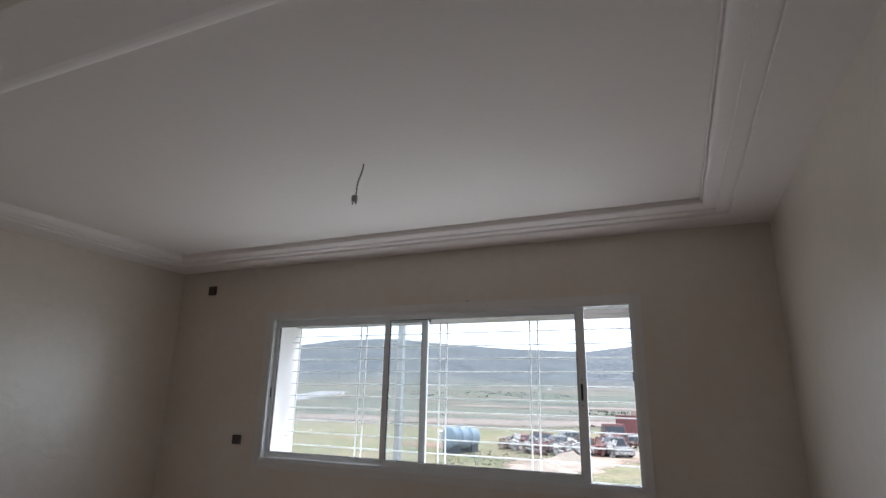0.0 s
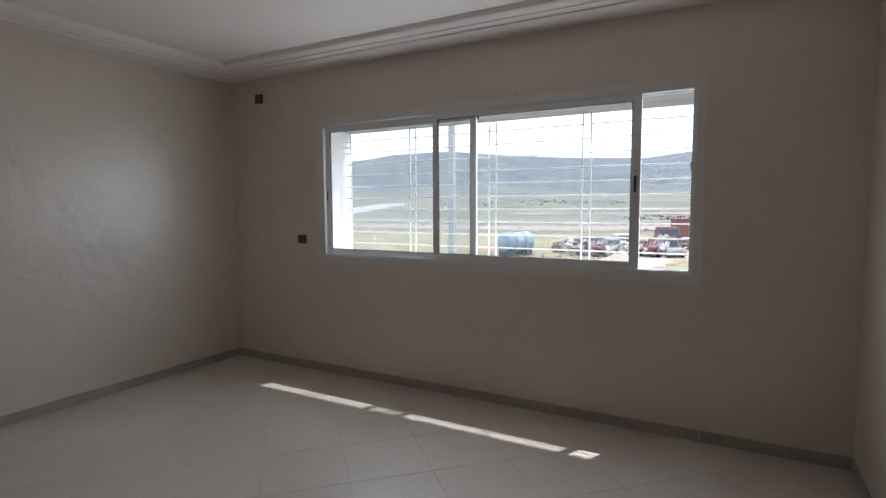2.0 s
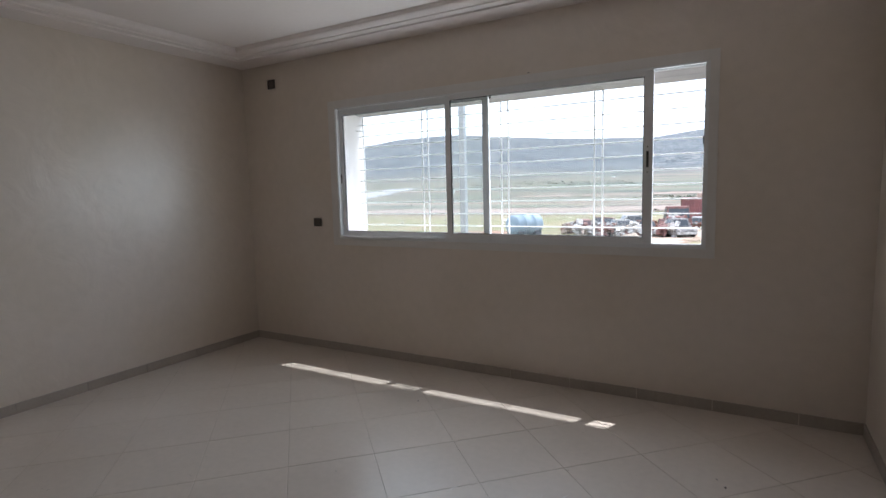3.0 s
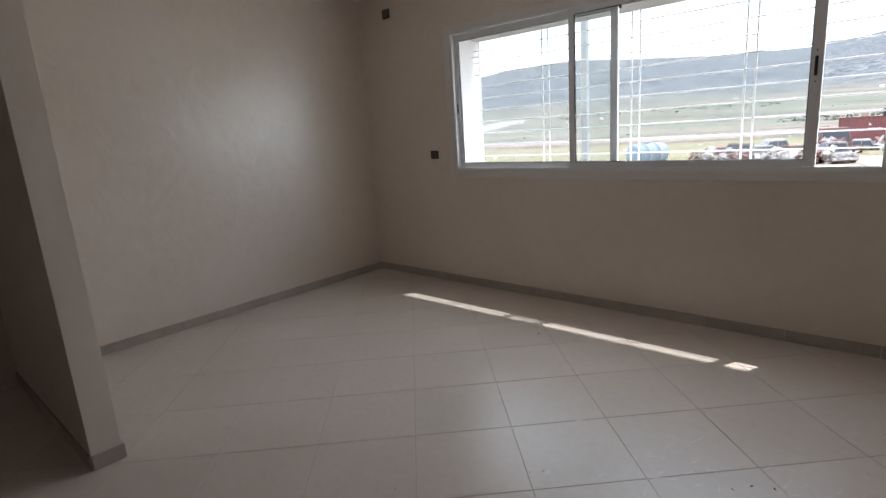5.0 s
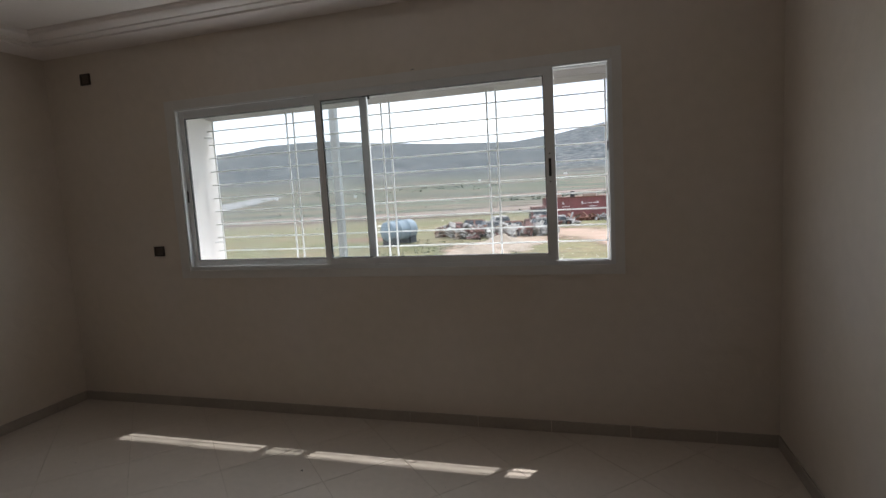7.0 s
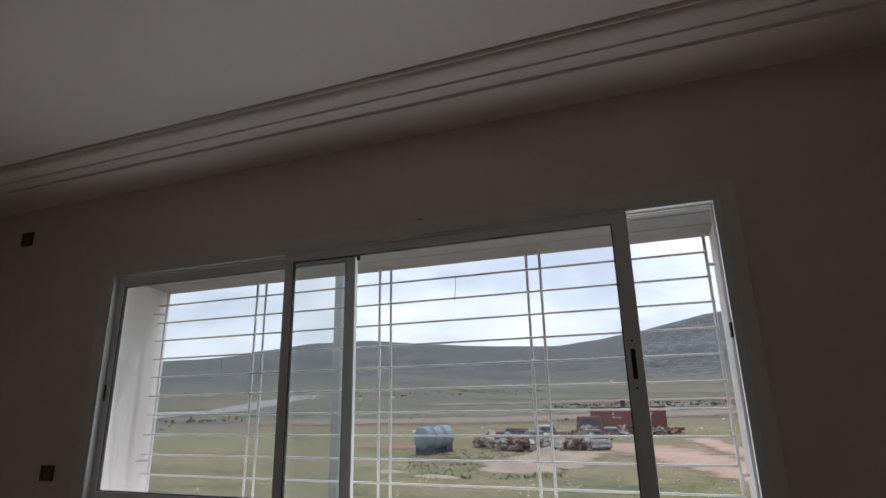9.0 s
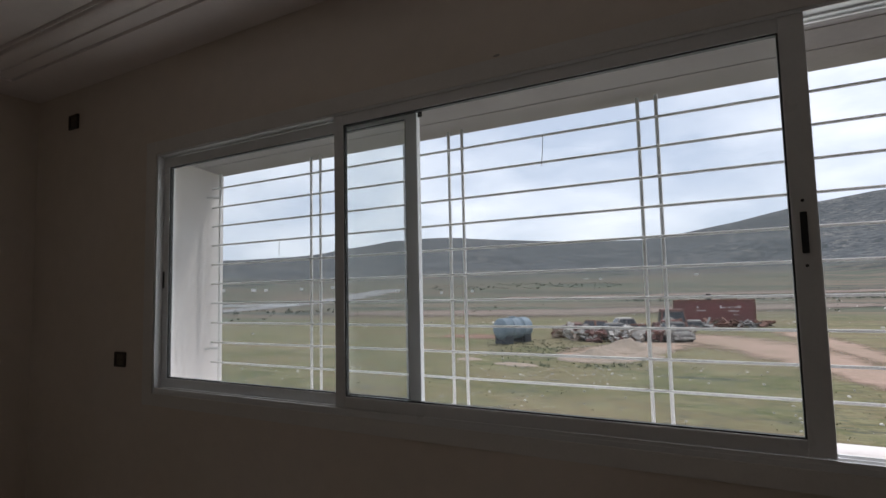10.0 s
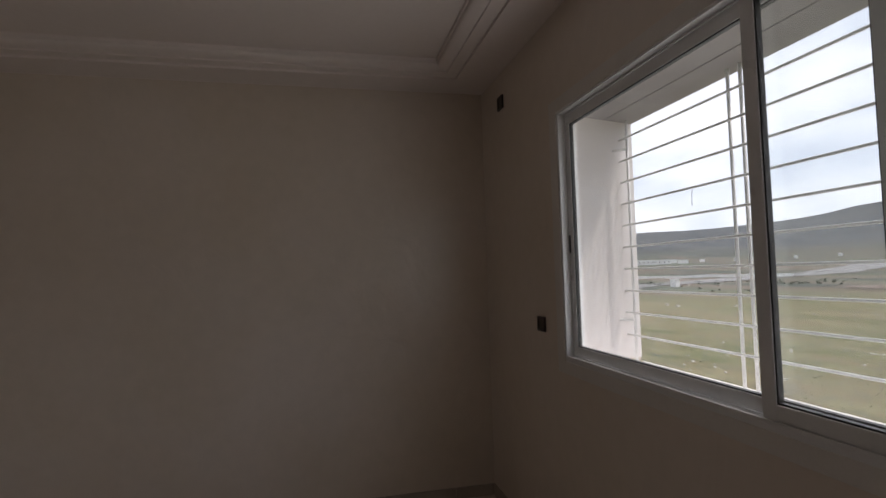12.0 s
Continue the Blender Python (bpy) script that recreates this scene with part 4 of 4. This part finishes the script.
def build_post():
    p = tagged(new("steel_post"), "tall grey galvanised steel post standing just outside the window", "post")
    x, y = -2.565, 5.16
    p.location = (x, y, terrain(x, y))
    h = 3.6 - p.location.z
    part("shaft", one_box(-0.034, -0.034, -0.1, 0.034, 0.034, h, bevel=0.008), M_POST, p)
    part("base_plate", one_box(-0.12, -0.12, -0.02, 0.12, 0.12, 0.012, bevel=0.003), M_POST, p)


build_post()


def scatter(name, mat, label, count, seed, r0, r1, size, kind_shape, az0=-70, az1=22, squash=0.6):
    """Many small loose pieces of one look, joined: stones, tufts or low bushes."""
    rng = random.Random(seed)
    bm = bmesh.new()
    made = 0
    while made < count:
        f = rng.random()
        r = math.exp(math.log(r0) + (math.log(r1) - math.log(r0)) * f)
        az = rng.uniform(az0, az1)
        x, y, z = at(az, r)
        if y < OY + 1.2:
            continue
        clump = noise.noise(Vector((x * 0.12, y * 0.12, seed * 1.7)))
        if clump < rng.uniform(-0.35, 0.25):
            continue
        s = size * rng.uniform(0.4, 1.3)
        if kind_shape == "stone":
            top = [bm.verts.new((x + s * rng.uniform(0.15, 0.4) * cx, y + s * rng.uniform(0.15, 0.4) * cy, z + s * squash * rng.uniform(0.5, 0.9))) for cx, cy in ((-1, -1), (1, -1), (1, 1), (-1, 1))]
            low = [bm.verts.new((x + s * rng.uniform(0.4, 0.7) * cx, y + s * rng.uniform(0.4, 0.7) * cy, z - 0.04)) for cx, cy in ((-1, -1), (1, -1), (1, 1), (-1, 1))]
            bm.faces.new(top)
            for k in range(4):
                bm.faces.new((low[k], low[(k + 1) % 4], top[(k + 1) % 4], top[k]))
        else:
            for _ in range(5 if kind_shape == "tuft" else 9):
                a = rng.uniform(0, math.tau)
                lean = s * rng.uniform(0.2, 0.8)
                bx, by = x + rng.uniform(-s, s) * 0.5, y + rng.uniform(-s, s) * 0.5
                w = s * rng.uniform(0.12, 0.3)
                p = bm.verts.new((bx - w * math.sin(a), by + w * math.cos(a), z - 0.02))
                q = bm.verts.new((bx + w * math.sin(a), by - w * math.cos(a), z - 0.02))
                t = bm.verts.new((bx + lean * math.cos(a), by + lean * math.sin(a), z + s * squash * rng.uniform(0.6, 1.2)))
                bm.faces.new((p, q, t))
        made += 1
    ob = new(name, finish(name, bm, mat))
    return tagged(ob, label, kind="stuff")


scatter("field_stones", M_STONE, "pale stones scattered through the grass", 480, 3, 9, 75, 0.10, "stone")
scatter("field_stones", M_STONE, "larger pale stones scattered over the far field", 200, 4, 60, 220, 0.30, "stone")
scatter("field_stones", M_STONE, "pale stones and litter strewn in patches between the house and the tank", 110, 21, 19, 40, 0.085, "stone", -30, -2)
scatter("litter", M_STONE, "small pale litter and broken blocks strewn in the grass by the earth heaps", 80, 17, 27, 42, 0.11, "stone", -21, -7, 0.5)
scatter("low_weeds", M_WEED, "dull green weeds clumped beside the earth heaps and the tank", 900, 23, 30, 46, 0.16, "tuft", -24, -8)
scatter("grass_tufts", M_TUFT, "short green and dry grass tufts", 4500, 5, 7, 45, 0.08, "tuft")
scatter("low_bushes", M_SCRUB, "dark low bushes dotted over the far field", 260, 6, 90, 420, 0.5, "bush")
scatter("hedge", M_HEDGE, "dull green rows of scrub below the far hills", 200, 11, 330, 470, 1.3, "bush", -30, -10)
scatter("hedge", M_HEDGE, "dark rows of scrub beside the far road", 90, 12, 120, 150, 0.8, "bush", -60, -40)
scatter("hedge", M_HEDGE, "dark rows of scrub across the far field", 200, 13, 160, 210, 1.0, "bush", -10, 16)
scatter("grass_tufts", M_STONE, "pale dry weeds and litter in the near grass", 1500, 9, 14, 60, 0.045, "stone")
scatter("rubble", M_WHITE, "broken pale building rubble lying near the house", 60, 8, 11, 15, 0.3, "stone", -56, -44, 0.45)


def crumbs():
    """Specks of dirt and plaster left on the tiles."""
    rng = random.Random(31)
    bm = bmesh.new()
    spots = [(-1.645, 2.659, 0.012), (0.209, 2.421, 0.012), (0.17, 2.48, 0.006), (-0.19, 1.80, 0.008), (-0.12, 1.83, 0.009), (-0.24, 1.74, 0.006), (-0.90, 1.38, 0.005), (-0.86, 1.42, 0.005), (-0.1, 1.42, 0.007)]
    spots += [(rng.uniform(-3.6, 0.7), rng.uniform(0.3, 3.1), rng.uniform(0.002, 0.004)) for _ in range(60)]
    for x, y, s in spots:
        a = rng.uniform(0, math.pi)
        pts = [(x + s * c * math.cos(a) - s * 0.5 * d * math.sin(a), y + s * c * math.sin(a) + s * 0.5 * d * math.cos(a)) for c, d in ((-1, -0.6), (0.3, -1), (1, 0.2), (0.1, 1))]
        low = [bm.verts.new((u, v, 0.0002)) for u, v in pts]
        top = bm.verts.new((x, y, s * 0.45))
        for k in range(4):
            bm.faces.new((low[k], low[(k + 1) % 4], top))
    ob = new("floor_crumbs", finish("floor_crumbs", bm, M_WIRE))
    return tagged(ob, "dark specks of dirt scattered on the floor tiles", kind="stuff")


crumbs()


def plaster_chip(name, x, z, w, h, mat, label, seed):
    """A shallow ragged chip or blob on the window wall or its casing."""
    rng = random.Random(seed)
    ob = tagged(new(name), label, "wall mark")
    ob.location = (x, WY - 0.0002, z)
    bm = bmesh.new()
    n = 11
    rim = [bm.verts.new((w * math.cos(k * math.tau / n) * rng.uniform(0.35, 0.6), 0.0, h * math.sin(k * math.tau / n) * rng.uniform(0.35, 0.6))) for k in range(n)]
    mid = bm.verts.new((0, -0.0035, 0))
    for k in range(n):
        bm.faces.new((rim[k], rim[(k + 1) % n], mid))
    bmesh.ops.recalc_face_normals(bm, faces=bm.faces)
    part("chip", bm, mat, ob)
    return ob


plaster_chip("wall_chip", -1.093, 2.214, 0.026, 0.008, M_CONN, "small grey chip in the paint just above the window casing", 1)


def smears():
    """Dried wash-water and plaster streaks on the tiles."""
    rng = random.Random(8)
    bm = bmesh.new()
    for k in range(46):
        x, y = rng.gauss(-0.30, 0.20), rng.gauss(1.78, 0.13)
        a = rng.gauss(1.35, 0.35)
        length, w = rng.uniform(0.03, 0.16), rng.uniform(0.002, 0.007)
        d, q = Vector((math.cos(a), math.sin(a))), Vector((-math.sin(a), math.cos(a)))
        left, right = [], []
        for j in range(7):
            f = j / 6
            c = Vector((x, y)) + d * length * (f - 0.5) + q * 0.006 * math.sin(3 * f + k)
            ww = w * math.sin(math.pi * (0.08 + 0.84 * f)) * rng.uniform(0.5, 1.2)
            left.append(bm.verts.new((*(c - q * ww), 0.0004)))
            right.append(bm.verts.new((*(c + q * ww), 0.0004)))
        for j in range(6):
            bm.faces.new((left[j], right[j], right[j + 1], left[j + 1]))
    bmesh.ops.recalc_face_normals(bm, faces=bm.faces)
    return tagged(new("floor_smears", finish("floor_smears", bm, M_SMEAR)), "thin pale dried streaks of plaster water on the tiles", kind="stuff")


smears()

# ---- skirting and floor tiles ----
PITCH, SIDE = 0.452, 0.450


def skirting(name, p, q, inward):
    """A run of cut tiles stood along the foot of a wall, from p to q; inward: the way into the room."""
    run = tagged(new(name), "grey-beige ceramic skirting tiles along the foot of the wall", kind="structure")
    p, q, inward = Vector(p), Vector(q), Vector(inward)
    length = (q - p).length
    along = (q - p).normalized()
    ang = math.atan2(along.y, along.x)
    flip = along.cross(inward).z < 0
    shared = {}
    s = 0.0
    while s < length - 0.01:
        w = min(SIDE, length - s)
        key = round(w, 3)
        if key not in shared:
            bm = bmesh.new()
            box(bm, 0.0008, -0.009 if flip else 0.0, 0.0008, w - 0.0008, 0.0 if flip else 0.009, 0.07, 0)
            edges = [e for e in bm.edges if all(v.co.z > 0.06 for v in e.verts) and all((v.co.y < -0.005) if flip else (v.co.y > 0.005) for v in e.verts)]
            bmesh.ops.bevel(bm, geom=edges, offset=0.002, segments=1, affect="EDGES")
            shared[key] = finish("skirting_tile", bm, M_SKIRT)
        ob = new("skirting_tile", shared[key])
        ob.parent = run
        pos = p + along * s
        ob.location, ob.rotation_euler = (pos.x, pos.y, 0), (0, 0, ang)
        s += SIDE + 0.002
    return run


skirting("baseboard", (XL + 0.0095, WY, 0), (XR, WY, 0), (0, -1, 0))
skirting("baseboard", (XL, YB, 0), (XL, WY, 0), (1, 0, 0))
skirting("baseboard", (XR, HY, 0), (XR, WY - 0.0095, 0), (-1, 0, 0))
skirting("baseboard", (XL + 0.0095, YB, 0), (PX, YB, 0), (0, 1, 0))
skirting("baseboard", (PX, PY, 0), (PX, YB + 0.009, 0), (1, 0, 0))
skirting("baseboard", (XL, PY, 0), (PX, PY, 0), (0, -1, 0))


def clip(poly, axis, bound, keep_less):
    out = []
    for a, b in zip(poly, poly[1:] + poly[:1]):
        ia, ib = (a[axis] <= bound) == keep_less, (b[axis] <= bound) == keep_less
        if ia:
            out.append(a)
        if ia != ib:
            f = (bound - a[axis]) / (b[axis] - a[axis])
            out.append((a[0] + (b[0] - a[0]) * f, a[1] + (b[1] - a[1]) * f))
    return out


def tile_mesh(poly):
    bm = bmesh.new()
    cx, cy = sum(p[0] for p in poly) / len(poly), sum(p[1] for p in poly) / len(poly)
    top = [bm.verts.new((cx + (x - cx) * 0.994, cy + (y - cy) * 0.994, 0.0)) for x, y in poly]
    mid = [bm.verts.new((x, y, -0.0012)) for x, y in poly]
    low = [bm.verts.new((x, y, -0.006)) for x, y in poly]
    bm.faces.new(top)
    n = len(poly)
    for k in range(n):
        bm.faces.new((mid[k], mid[(k + 1) % n], top[(k + 1) % n], top[k]))
        bm.faces.new((low[k], low[(k + 1) % n], mid[(k + 1) % n], mid[k]))
    return finish("tile", bm, M_TILE)


h = SIDE / math.sqrt(2)
WHOLE = tile_mesh([(0, -h), (h, 0), (0, h), (-h, 0)])
step = PITCH / math.sqrt(2)
for i in range(-22, 23):
    for j in range(-22, 23):
        x, y = -0.832 + (i - j) * step, 1.616 + (i + j) * step
        poly = [(x, y - h), (x + h, y), (x, y + h), (x - h, y)]
        cut = poly
        for axis, bound, less in ((0, XL + 0.001, False), (0, XR - 0.001, True), (1, HY + 0.001, False), (1, WY - 0.001, True)):
            cut = clip(cut, axis, bound, less) if cut else cut
        if len(cut) < 3:
            continue
        area = abs(sum(a[0] * b[1] - b[0] * a[1] for a, b in zip(cut, cut[1:] + cut[:1]))) / 2
        if area < 0.002:
            continue
        if cut == poly:
            ob = new("tile", WHOLE)
            ob.location = (x, y, 0)
        else:
            ob = new("tile", tile_mesh(cut))
        ob.parent = floor
